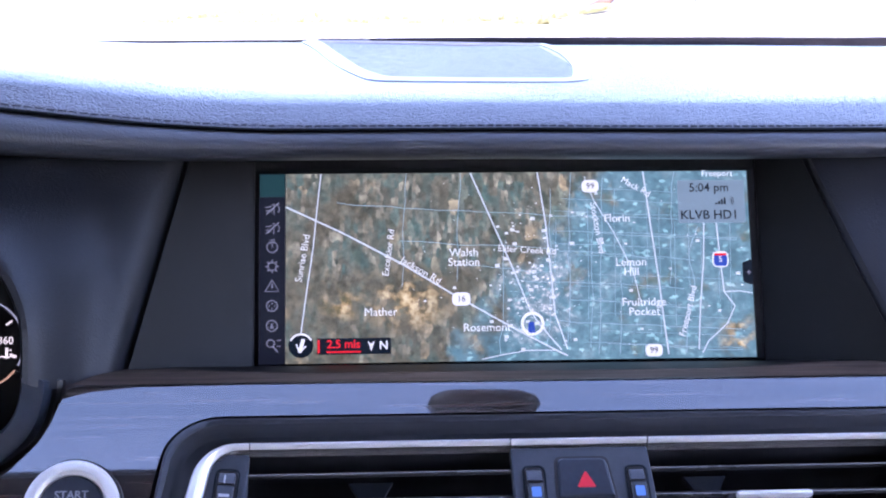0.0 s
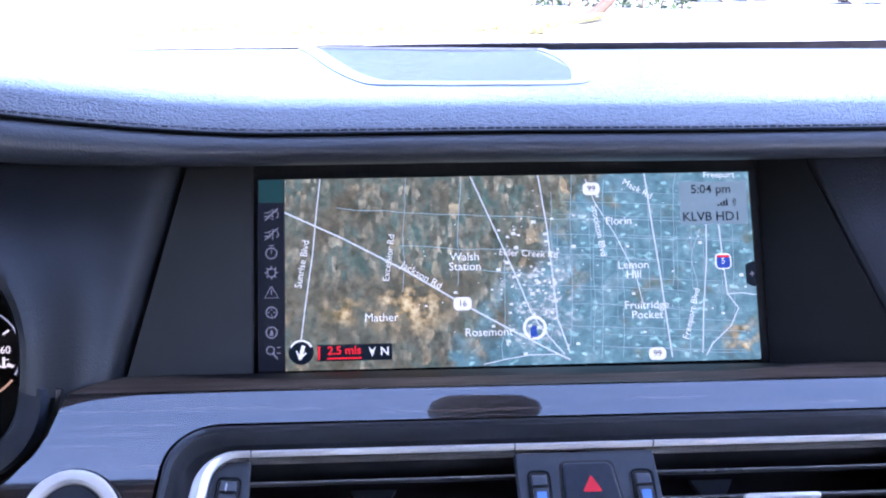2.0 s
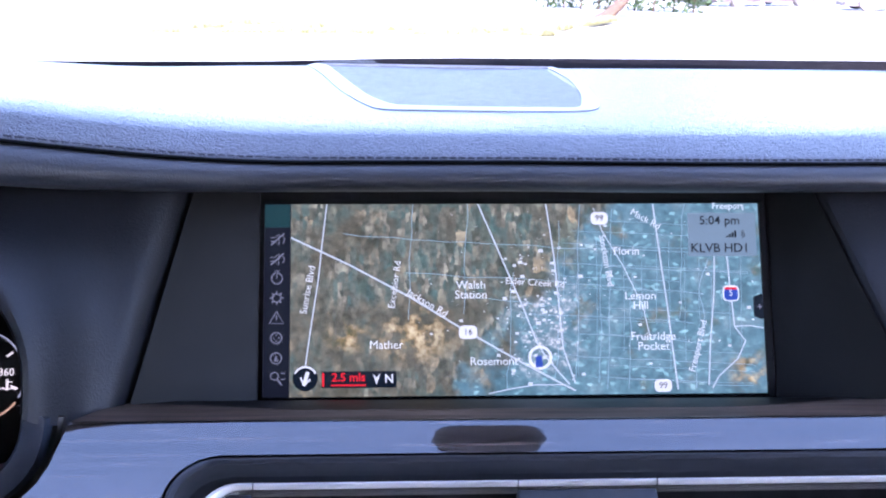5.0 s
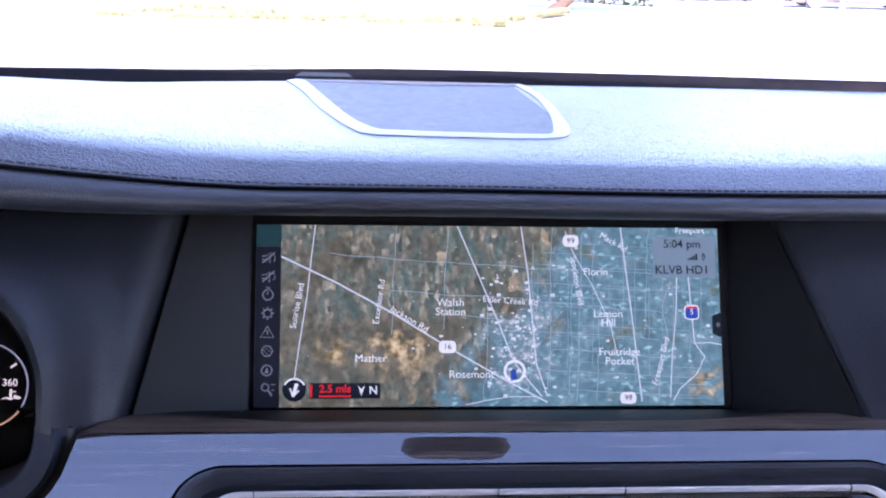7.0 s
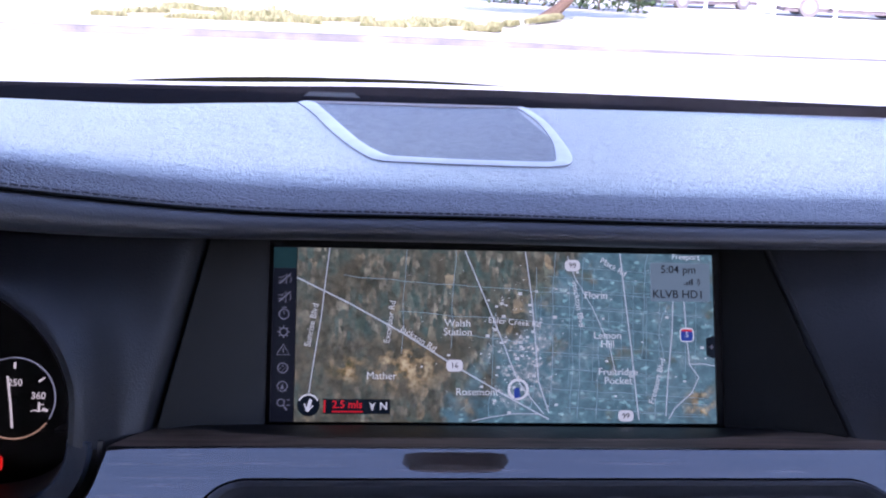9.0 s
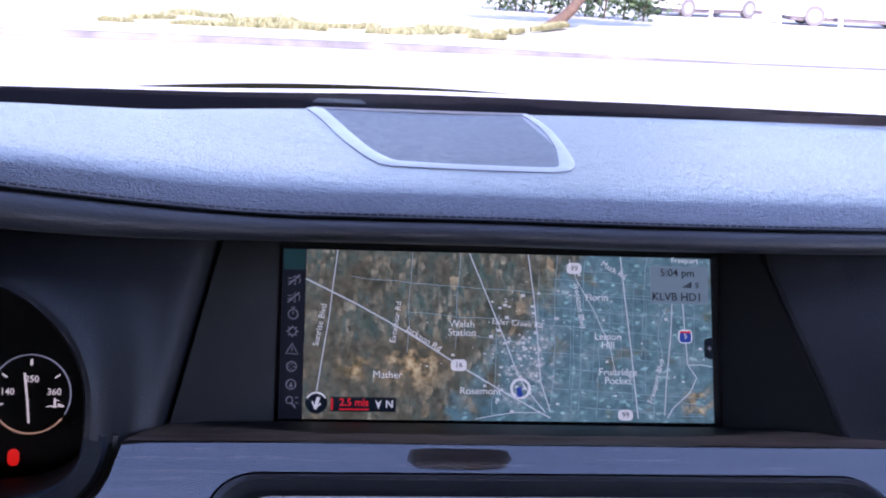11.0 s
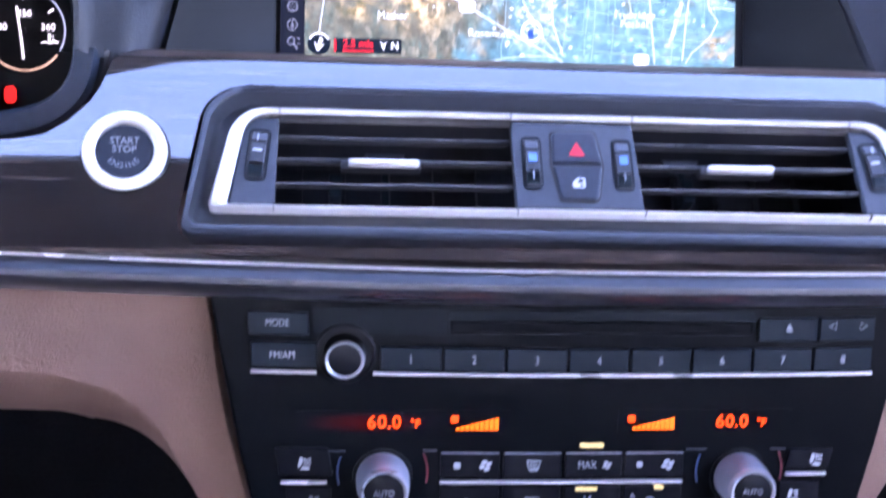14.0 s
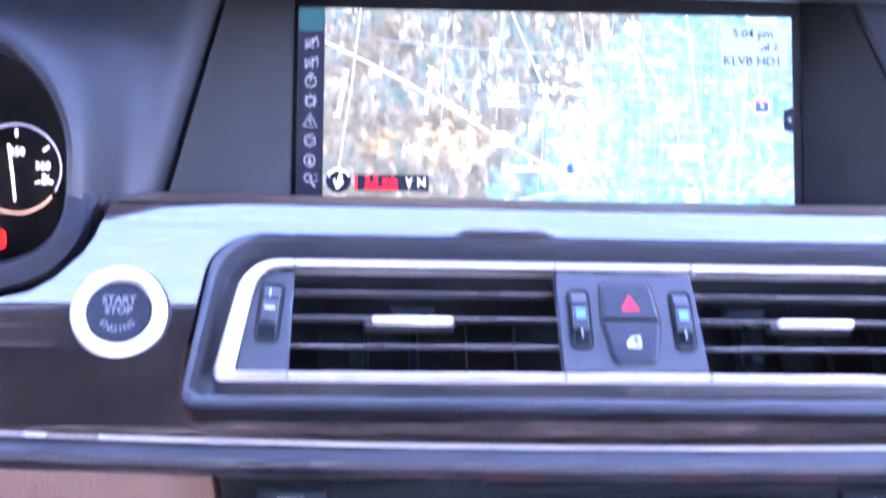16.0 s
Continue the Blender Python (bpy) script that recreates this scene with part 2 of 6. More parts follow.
def shrunk(poly, d):
    """The polygon moved inwards by d."""
    out = []
    n = len(poly)
    area = sum(poly[i - 1][0] * poly[i][1] - poly[i][0] * poly[i - 1][1] for i in range(n))
    sgn = 1 if area > 0 else -1
    for i in range(n):
        a, p, b = Vector(poly[i - 1]), Vector(poly[i]), Vector(poly[(i + 1) % n])
        u, v = (p - a), (b - p)
        if u.length < 1e-9:
            u = v
        if v.length < 1e-9:
            v = u
        u, v = u.normalized(), v.normalized()
        m = Vector((-(u.y + v.y), u.x + v.x))
        m = m.normalized() if m.length > 1e-9 else Vector((-u.y, u.x))
        k = max(0.5, m.dot(Vector((-u.y, u.x))))
        out.append(tuple(p + m * (sgn * d / k)))
    return out


def slab(bm, poly, w0, w1, edge=0.0):
    """A plate from w0 up to w1 with a softened front edge."""
    loops = [lift(poly, w0)]
    if edge > 0:
        loops += [lift(poly, w1 - edge), lift(shrunk(poly, edge * 0.3), w1 - edge * 0.3), lift(shrunk(poly, edge), w1)]
    else:
        loops += [lift(poly, w1)]
    loft(bm, loops, True, True)


def plate(name, poly, w0, w1, mat, parent, edge=0.0, label=""):
    bm = bmesh.new()
    slab(bm, poly, w0, w1, edge)
    return part(name, bm, mat, parent, label)


def turned(bm, cx, cy, profile, n=40, close_first=True, close_last=True):
    """A turned solid about an axis that points out of the face."""
    loft(bm, [[(cx + r * math.cos(2 * math.pi * i / n), cy + r * math.sin(2 * math.pi * i / n), w) for i in range(n)] for r, w in profile], close_first, close_last)


def ribbon(bm, pts, width, w0, w1):
    """A flat line of some width along points on a face."""
    n = len(pts)
    left, right = [], []
    for i in range(n):
        a, b = Vector(pts[max(0, i - 1)]), Vector(pts[min(n - 1, i + 1)])
        d = (b - a).normalized()
        o = Vector((-d.y, d.x)) * (width / 2)
        left.append(Vector(pts[i]) + o)
        right.append(Vector(pts[i]) - o)
    top = [(bm.verts.new((*l, w1)), bm.verts.new((*r, w1))) for l, r in zip(left, right)]
    low = [(bm.verts.new((*l, w0)), bm.verts.new((*r, w0))) for l, r in zip(left, right)]
    for i in range(n - 1):
        bm.faces.new((top[i][0], top[i][1], top[i + 1][1], top[i + 1][0]))
        bm.faces.new((low[i][0], top[i][0], top[i + 1][0], low[i + 1][0]))
        bm.faces.new((top[i][1], low[i][1], low[i + 1][1], top[i + 1][1]))
    for i in (0, n - 1):
        bm.faces.new((low[i][0], low[i][1], top[i][1], top[i][0]))


def arc(cx, cy, r, a0, a1, n=16):
    return [(cx + r * math.cos(radians(a0 + (a1 - a0) * i / n)), cy + r * math.sin(radians(a0 + (a1 - a0) * i / n))) for i in range(n + 1)]


def smooth_line(pts, n=6):
    """A soft curve through points."""
    out = []
    k = len(pts)
    for i in range(k - 1):
        p0, p1, p2, p3 = (Vector(pts[max(0, i - 1)]), Vector(pts[i]), Vector(pts[i + 1]), Vector(pts[min(k - 1, i + 2)]))
        for j in range(n):
            t = j / n
            out.append(tuple(0.5 * (2 * p1 + (p2 - p0) * t + (2 * p0 - 5 * p1 + 4 * p2 - p3) * t * t + (3 * p1 - p0 - 3 * p2 + p3) * t ** 3)))
    return out + [tuple(pts[-1])]


def writing(name, body, size, mat, parent, u, v, w, turn=0.0, align="CENTER", bold=0.0, squeeze=1.0, spacing=1.0):
    cu = bpy.data.curves.new(name, "FONT")
    cu.body, cu.size, cu.extrude, cu.offset = body, size, 0.00008, bold
    cu.align_x, cu.align_y, cu.resolution_u = align, "CENTER", 3
    cu.space_line, cu.space_character = 0.85, spacing
    tmp = new(name, cu)
    me = bpy.data.meshes.new_from_object(tmp.evaluated_get(bpy.context.evaluated_depsgraph_get()))
    bpy.data.objects.remove(tmp)
    bpy.data.curves.remove(cu)
    me.materials.clear()
    me.materials.append(mat)
    ob = new(name, me)
    ob.parent = parent
    ob.matrix_local = Matrix.Translation((u, v, w)) @ Matrix.Rotation(radians(turn), 4, "Z") @ Matrix.Diagonal((squeeze, 1, 1, 1))
    return ob


def swept(bm, rows, closed=True):
    """Skins rows of profile points laid side by side; caps both ends if the profile is closed."""
    rings = [[bm.verts.new(p) for p in row] for row in rows]
    n = len(rings[0])
    for a, b in zip(rings, rings[1:]):
        for i in range(n if closed else n - 1):
            bm.faces.new((a[i], a[(i + 1) % n], b[(i + 1) % n], b[i]))
    if closed:
        bm.faces.new(rings[0])
        bm.faces.new(rings[-1][::-1])


def spread(a, b, n):
    return [a + (b - a) * i / n for i in range(n + 1)]


def ease(t):
    t = min(1.0, max(0.0, t))
    return t * t * (3 - 2 * t)


def face(y, z, lean, roll, x, yaw, size):
    """A panel frame that also turns about its upright and carries a scale for the parts laid out on it."""
    return panel_frame(y, z, lean, 0, x) @ Matrix.Rotation(radians(yaw), 4, "Y") @ Matrix.Rotation(radians(roll), 4, "Z") @ Matrix.Scale(size, 4)


SCREEN = panel_frame(0.0, 0.95, 24)
VENT = face(-0.1387, 0.8980, 49.9, 0.94, -0.0039, 2.19, 0.928)
RADIO = face(-0.1528, 0.7838, 14.6, -0.16, -0.0024, 1.41, 0.951)
DIALS = panel_frame(-0.0227, 0.9217, 18)


# ---- dashboard: leather top, roll and screen surround ----
dash = thing("dashboard", Matrix.Identity(4), "dark grained leather dashboard with a stitched front seam", "dashboard")


def hump(x):
    """The rise of the top over the instruments."""
    return 0.045 * ease((-0.10 - x) / 0.30)


def seam(x):
    """Depth and height of the stitched seam: it comes forward over the instruments."""
    return -0.022 - 0.10 * ease((-0.10 - x) / 0.30) + 0.30 * max(0.0, x) ** 2, 1.0205 + hump(x) - 0.014 * max(0.0, x)


def pad_end(x):
    """Depth and height of the far edge of the pad."""
    y = 0.343 + 0.35 * x - 1.2 * x * x if x < 0 else 0.343 + 0.25 * x - 0.12 * x * x
    return max(y, 0.10), 1.0246 + 0.065 * max(0.0, -x) + 0.010 * ease((-x - 0.20) / 0.14) - 0.024 * max(0.0, x)


CROWN = [(0.0, 0.0004), (0.004, 0.0018), (0.010, 0.0029), (0.020, 0.0044), (0.035, 0.0065), (0.048, 0.0082), (0.057, 0.0092), (0.075, 0.0101), (0.10, 0.0107), (0.14, 0.0110), (0.20, 0.0105), (0.29, 0.0090), (0.40, 0.0074), (0.52, 0.0057), (0.65, 0.0041), (0.80, 0.0022), (0.92, 0.0009), (1.0, -0.0006)]


def crown(s):
    for (s0, h0), (s1, h1) in zip(CROWN, CROWN[1:]):
        if s <= s1:
            return h0 + (h1 - h0) * (s - s0) / (s1 - s0)
    return CROWN[-1][1]


def pad_height(x, y):
    (y0, z0), (y1, z1) = seam(x), pad_end(x)
    s = min(1.0, max(0.0, (y - y0) / (y1 - y0)))
    return z0 + (z1 - z0) * s + crown(s)


xs = spread(-0.80, 0.85, 110)
bm = bmesh.new()
rows = []
for x in xs:
    (y0, z0), (y1, z1) = seam(x), pad_end(x)
    top = [(x, y0 + (y1 - y0) * s, z0 + (z1 - z0) * s + h) for s, h in CROWN[::-1]]
    rows.append(top + [(x, y0 + 0.009, z0 - 0.008), (x, y0 + 0.15, z0 - 0.03), (x, y1, z1 - 0.034)])
swept(bm, rows)
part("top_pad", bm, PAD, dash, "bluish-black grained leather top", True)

ROLL_LINE = [(0.0030, -0.0014), (-0.0014, -0.0007), (-0.0048, -0.0020), (-0.0072, -0.0046), (-0.0080, -0.0070), (-0.0071, -0.0096), (-0.0042, -0.0118), (0.0014, -0.0135), (0.0080, -0.0148), (0.013, -0.0162), (0.060, -0.0156), (0.060, -0.0060)]
bm = bmesh.new()
swept(bm, [[(x, seam(x)[0] + y * (1 + 0.5 * ease((-x - 0.10) / 0.15)), seam(x)[1] + z * (1 + 0.5 * ease((-x - 0.10) / 0.15))) for y, z in ROLL_LINE] for x in xs])
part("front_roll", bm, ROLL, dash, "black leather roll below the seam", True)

bm = bmesh.new()
for k in range(300):
    x = -0.62 + k * 0.0041
    vs = []
    for ex in (x, x + 0.0031):
        y0, z0 = seam(ex)
        for oy, oz in ((0.0017, 0.0), (0.0013, 0.0004), (0.0009, 0.0)):
            vs.append(bm.verts.new((ex, y0 + oy, pad_height(ex, y0 + oy) + oz)))
    for i in range(2):
        bm.faces.new((vs[i], vs[i + 1], vs[i + 4], vs[i + 3]))
    bm.faces.new(vs[:3]), bm.faces.new(vs[3:]), bm.faces.new((vs[0], vs[3], vs[5], vs[2]))
tagged(part("stitching", bm, THREAD, dash, "fine dark stitches along the seam"), kind="stuff")

bm = bmesh.new()
swept(bm, [[(x, seam(x)[0] - 0.0009 + 0.0011 * math.cos(a), seam(x)[1] + 0.0001 + 0.0011 * math.sin(a)) for a in spread(0, 5.4978, 7)] for x in xs])
part("piping", bm, GLOSS, dash, "black piping in the seam", True)

# the recess that holds the display, with a plain panel on both sides
surround = new("screen_surround")
surround.matrix_world = SCREEN
surround.parent = dash
plate("back_plate", rbox(0, 0.002, 0.262, 0.124, 0.003, 3), -0.030, -0.0040, SIDE_BLACK, surround, 0.001, "plain dark plate behind the display")


def wing(v, side):
    """The outer edge of the panel beside the display, which comes forward towards the seats."""
    return side * (0.1722 - (0.205 if side < 0 else 0.31) * (v + 0.050)), 0.0457 - 0.273 * (v + 0.050)


for side, inner in ((-1, -0.1236), (1, 0.1260)):
    bm = bmesh.new()
    rows = []
    for v in spread(-0.062, 0.064, 18):
        u, w = wing(v, side)
        row = []
        for t in spread(0, 1, 10):
            row.append((inner + (u - inner) * t, v, -0.0030 + (w + 0.0030) * (0.75 * t + 0.25 * t * t)))
        rows.append(row + [(u, v, w - 0.02), (inner, v, -0.030)])
    swept(bm, rows)
    part("side_panel", bm, SIDE_BLACK, surround, "plain dark panel beside the display", True)

# leather cheek between the display and the instruments
def cluster_loop(t, cx=-0.2868, cy=0.0008, a=0.0810, high=0.0620, low=0.0440):
    """A point on a loop that is round above and nearly square below."""
    c, s = math.cos(t), math.sin(t)
    k = 1.0 if s > 0 else 0.5
    return cx + a * math.copysign(abs(c) ** k, c), cy + (high if s > 0 else low) * math.copysign(abs(s) ** k, s)


def dial_edge(a):
    """A point on the rim of the instruments, at an angle."""
    return DIALS @ Vector((*cluster_loop(radians(a), a=0.0820, high=0.0630, low=0.0450), 0.0777))


bm = bmesh.new()
rows = []
for i in range(37):
    f = i / 36
    a, v = -5.8 + 97.8 * f, -0.062 + 0.126 * f
    edge, fore = wing(v, -1)
    p0 = SCREEN @ Vector((edge - 0.0030, v, fore + 0.0015))
    p1 = dial_edge(a)
    row = [tuple(SCREEN @ Vector((edge - 0.0026, v, fore - 0.012)))]
    for k in range(22):
        t = k / 21
        p = p0.lerp(p1, t)
        bulge = 0.004 * ease(t / 0.06) + 0.010 * math.sin(math.pi * t) * (1 - 0.3 * f) - 0.022 * math.sin(math.pi * t) ** 2 * (1 - t) - 0.002 * ease((t - 0.9) / 0.1)
        row.append(tuple(p + Vector((0, -bulge, 0.3 * bulge))))
    row.append(tuple(p1 + Vector((-0.003, 0.02, -0.004))))
    rows.append(row)
for back in (0.015, 0.035, 0.060):
    rows.append([(p[0], p[1] + back, p[2] + (seam(p[0])[1] - 0.010 - p[2]) * back / 0.060) for p in rows[36]])
swept(bm, rows, False)
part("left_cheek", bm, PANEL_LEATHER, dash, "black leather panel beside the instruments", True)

# leather panel over the glovebox
bm = bmesh.new()
rows = []
for v in spread(0.062, -0.056, 22):
    edge, fore = wing(v, 1)
    row = []
    for k in range(30):
        t = (k / 29) ** 2
        u = edge + 0.0012 + t * 0.55
        w = fore + 0.0040 * ease(t / 0.006) - 0.002 + 0.010 * ease(t / 0.35) + ease(t / 0.14) * (0.003 + 0.018 * ease((-v + 0.03) / 0.09) - 0.008 * ease((-v - 0.046) / 0.012))
        row.append((u, v, w))
    row += [(row[-1][0], v, -0.03), (row[0][0], v, fore - 0.02)]
    rows.append(row)
swept(bm, rows)
part("right_cheek", bm, PANEL_LEATHER, surround, "black leather panel above the glovebox", True)

# ---- speaker grille on the dash top ----
SX, SY = -0.020, 0.190
SZ = pad_height(SX, SY)
spk = thing("speaker_grille", Matrix.Translation((SX, SY, SZ)), "dark cloth speaker grille in a pale silver surround", "speaker")
out_line = smooth_line([(-0.1180, 0.2850), (-0.1049, 0.2314), (-0.0926, 0.1642), (-0.0787, 0.1009), (-0.0683, 0.0650)], 4) + smooth_line([(-0.0610, 0.0590), (-0.0200, 0.0575), (0.0150, 0.0588), (0.0350, 0.0622)], 4) + smooth_line([(0.0455, 0.0700), (0.0530, 0.0900), (0.0600, 0.1400), (0.0684, 0.2600), (0.0664, 0.3520)], 4)
in_line = smooth_line([(-0.1056, 0.2920), (-0.0942, 0.2336), (-0.0826, 0.1711), (-0.0716, 0.1154), (-0.0610, 0.0815)], 4) + smooth_line([(-0.0560, 0.0760), (-0.0200, 0.0735), (0.0200, 0.0750), (0.0380, 0.0775)], 4) + smooth_line([(0.0422, 0.0850), (0.0508, 0.1369), (0.0571, 0.1923), (0.0615, 0.2731), (0.0588, 0.3520)], 4)


def on_pad(line, lift_by):
    return [(x - SX, y - SY, pad_height(x, y) - SZ + lift_by) for x, y in line]


mid = [tuple(Vector(a) * 0.5 + Vector(b) * 0.5) for a, b in zip(out_line, in_line)]
bm = bmesh.new()
loft(bm, [on_pad(out_line, -0.008), on_pad(out_line, 0.0007), on_pad(mid, 0.0019), on_pad(in_line, 0.0011), on_pad(in_line, -0.008)], False, False)
part("surround", bm, SILVER, spk, "pale silver trim", True)
bm = bmesh.new()
rows = []
def cut(line, x):
    """Depth of a line of the surround at a place across."""
    for p, q in zip(line, line[1:]):
        if min(p[0], q[0]) <= x <= max(p[0], q[0]) and p[0] != q[0]:
            return p[1] + (q[1] - p[1]) * (x - p[0]) / (q[0] - p[0])
    return line[0][1]


k = len(in_line) - 17
near, right_side = in_line[:k + 1], in_line[k:]
for x in spread(-0.1052, 0.0560, 48):
    y0, y1 = cut(near, x) + 0.0003, pad_end(x)[0] - 0.0008
    if x > 0.0422:
        y0 = cut(right_side, x) + 0.0003
    row = [(x - SX, y - SY, pad_height(x, y) - SZ + 0.0005) for y in spread(y0, max(y1, y0 + 0.002), 24)]
    rows.append(row + [(row[-1][0], row[-1][1], row[-1][2] - 0.006), (row[0][0], row[0][1], row[0][2] - 0.006)])
swept(bm, rows)
part("grille", bm, MESH, spk, "fine dark cloth mesh", True)

# ---- black shelf below the glass, with the sunlight sensor window ----
bm = bmesh.new()
rows = []
for x in spread(-0.85, 0.85, 60):
    far = 0.09 * max(0, abs(x) - 0.05) ** 1.6
    y1, z1 = pad_end(x)
    rows.append([(x, y1 - 0.05, z1 - 0.006), (x, y1 + 0.004, z1 - 0.0035), (x, max(0.42, y1 + 0.02) - far * 0.6, 1.0215), (x, 0.545 - far, 1.0085 + 0.004 * ease((x + 0.25) / 0.25)), (x, 0.552 - far, 1.003), (x, 0.552 - far, 0.96), (x, y1 - 0.05, 0.96)])
swept(bm, rows)
tagged(part("shelf", bm, COWL_BLACK, None, "", True), "black plastic shelf at the foot of the windscreen", "trim", kind="structure")
slot = thing("defroster_cover", panel_frame(0.386, 1.0228, 91.0, 0, -0.0930), "small grey cover let into the black shelf", "cover")
plate("cover", rounded([(-0.0240, -0.010), (0.0240, -0.010), (0.0190, 0.022), (-0.0190, 0.022)], 0.002), -0.004, 0.0014, COVER, slot, 0.0008)

# ---- wood trim with the opening for the vents ----
OPENING = rounded([(-0.1615, -0.0455), (0.2085, -0.0480), (0.1955, 0.0414), (-0.1520, 0.0412)], [0.008, 0.008, 0.024, 0.024], 8)
WOOD_SECTION = [(0.0600, -0.01201), (0.0560, -0.01072), (0.0500, -0.00889), (0.0437, -0.00710), (0.0360, -0.00513), (0.0280, -0.00337), (0.0200, -0.00193), (0.0120, -0.00078), (0.0050, 0.00011), (-0.0020, 0.00093), (-0.0080, 0.00158), (-0.0140, 0.00215), (-0.0200, 0.00252), (-0.0260, 0.00269), (-0.0330, 0.00272), (-0.0482, 0.00272)]
WOOD_CURVE = smooth_line(WOOD_SECTION, 8)


def face_depth(v):
    """How far the veneer stands out at a height on its face."""
    for (v1, w1), (v0, w0) in zip(WOOD_CURVE, WOOD_CURVE[1:]):
        if v1 >= v >= v0:
            return w0 + (w1 - w0) * (v - v0) / (v1 - v0)
    return WOOD_CURVE[0][1] if v > 0 else WOOD_CURVE[-1][1]


WOOD_LINE = [(0.1045, -0.0770), (0.0930, -0.0550), (0.0815, -0.0370), (0.0720, -0.0240), (0.0612, -0.0138)] + [(v, face_depth(v) - d) for v, d in ((0.0607, 0.0006), (0.0600, 0.0001), (0.0586, 0.0), (0.0560, 0.0), (0.0530, 0.0), (0.0495, 0.0), (0.0455, 0.0), (0.0414, 0.0))]
WOOD_FACE = [0.0414, 0.0408, 0.0400, 0.0390, 0.0378, 0.0358, 0.0335, 0.0310, 0.0285, 0.0250, 0.0200, 0.0160, 0.0120, 0.0090, 0.0078, 0.0066, 0.0051, 0.0042, 0.0035, 0.0034, -0.0060, -0.0160, -0.0260, -0.0330, -0.0390, -0.0430, -0.0450, -0.0470, -0.0482]


def sag(u):
    """The lower edge of the trim bows upwards at both ends."""
    return 0.075 * (u - 0.06) ** 2


def span(v):
    cuts = []
    n = len(OPENING)
    for i in range(n):
        a, b = OPENING[i], OPENING[(i + 1) % n]
        if (a[1] - v) * (b[1] - v) <= 0 and a[1] != b[1]:
            cuts.append(a[0] + (b[0] - a[0]) * (v - a[1]) / (b[1] - a[1]))
    return (min(cuts), max(cuts)) if cuts else (0.02, 0.02)


def wood_start(v):
    """Where the veneer begins beside the instrument cluster."""
    for (u0, v0), (u1, v1) in zip(CLUSTER_EDGE, CLUSTER_EDGE[1:]):
        if v0 >= v >= v1:
            return u0 + (u1 - u0) * (v0 - v) / (v0 - v1)
    return -0.1984 if v > 0.05 else -0.52


CLUSTER_EDGE = [(-0.1986, 0.0560), (-0.2018, 0.0372), (-0.2050, 0.0284), (-0.2086, 0.0230), (-0.2140, 0.0155), (-0.2235, 0.0078), (-0.2341, 0.0051), (-0.2500, 0.0035)]


def ledge_depth(v):
    for (v1, w1), (v0, w0) in zip(WOOD_LINE[:5], WOOD_LINE[1:5]):
        if v >= v0:
            return w0 + (w1 - w0) * (v - v0) / (v1 - v0)
    return WOOD_LINE[4][1]


def ledge_end(u):
    """How far the wood step reaches back before the black sill."""
    return 0.0708 + 0.0112 * ease((abs(u) - 0.095) / 0.078)


def patch(bm, lines):
    grid = [[bm.verts.new(p) for p in ln] for ln in lines]
    for a, b in zip(grid, grid[1:]):
        for i in range(len(a) - 1):
            bm.faces.new((a[i], a[i + 1], b[i + 1], b[i]))


trim = thing("wood_trim", VENT, "dark glossy wood trim across the dashboard", "trim")
us = spread(-0.52, 0.75, 90)
bm, sill = bmesh.new(), bmesh.new()
rows, dark = [], []
for u in spread(-0.2300, 0.75, 110):
    cut_v = ledge_end(u)
    rows.append([(max(u, -0.1984 + 0.9 * (v - 0.0612)), v, ledge_depth(v)) for v in spread(cut_v, 0.0612, 7)])
    dark.append([(u, v, ledge_depth(v) - 0.0012) for v in spread(0.1045, cut_v, 6)] + [(u, cut_v - 0.0006, ledge_depth(cut_v) - 0.004)])
patch(bm, rows)
patch(sill, dark)
part("ledge", bm, WOOD_LEDGE, trim, "dark wood step below the display", True)
part("sill", sill, SIDE_BLACK, trim, "plain black sill at the foot of the display", True)
bm = bmesh.new()
patch(bm, [[(u, v, w) for u in spread(wood_start(v), 0.75, 90)] for v, w in WOOD_LINE[4:]])
left, right = [], []
for v in WOOD_FACE:
    a, b = span(max(-0.0454, min(0.0411, v)))
    left.append([(u, v, face_depth(v)) for u in spread(wood_start(v), a, 40)])
    right.append([(u, v, face_depth(v)) for u in spread(b, 0.75, 40)])
patch(bm, left)
patch(bm, right)
lower = []
for t in (0, 0.35, 0.68, 0.70, 0.72, 0.85, 1.0):
    lower.append([(u, -0.0482 + t * (-0.0578 + 0.0482 + sag(u)), face_depth(-0.0482) - (0.0022 + face_depth(-0.0482)) * max(0.0, t - 0.7) / 0.3) for u in us])
patch(bm, lower)
bmesh.ops.remove_doubles(bm, verts=bm.verts, dist=0.00002)
part("veneer", bm, WOOD, trim, "lacquered dark veneer", True)
bm = bmesh.new()
rows = []
for u in us:
    v0 = -0.0578 + sag(u)
    rows.append([(u, v0 + 0.0008 * math.cos(a), -0.0016 + 0.0009 * math.sin(a)) for a in spread(0, 5.2359, 5)])
swept(bm, rows)
part("chrome_line", bm, BRIGHT, trim, "thin bright line", True)
bm = bmesh.new()
rows = []
for u in us:
    v0 = -0.0583 + sag(u)
    rows.append([(u, v0 + a, b - 0.0101) for a, b in ((0, 0.0076), (-0.0035, 0.0085), (-0.0070, 0.0090), (-0.0092, 0.0074), (-0.0100, 0.0040), (-0.0085, -0.006), (-0.0030, -0.020), (0.0, -0.030))])
swept(bm, rows)
part("lower_strip", bm, STRIP, trim, "satin dark strip below the line", True)

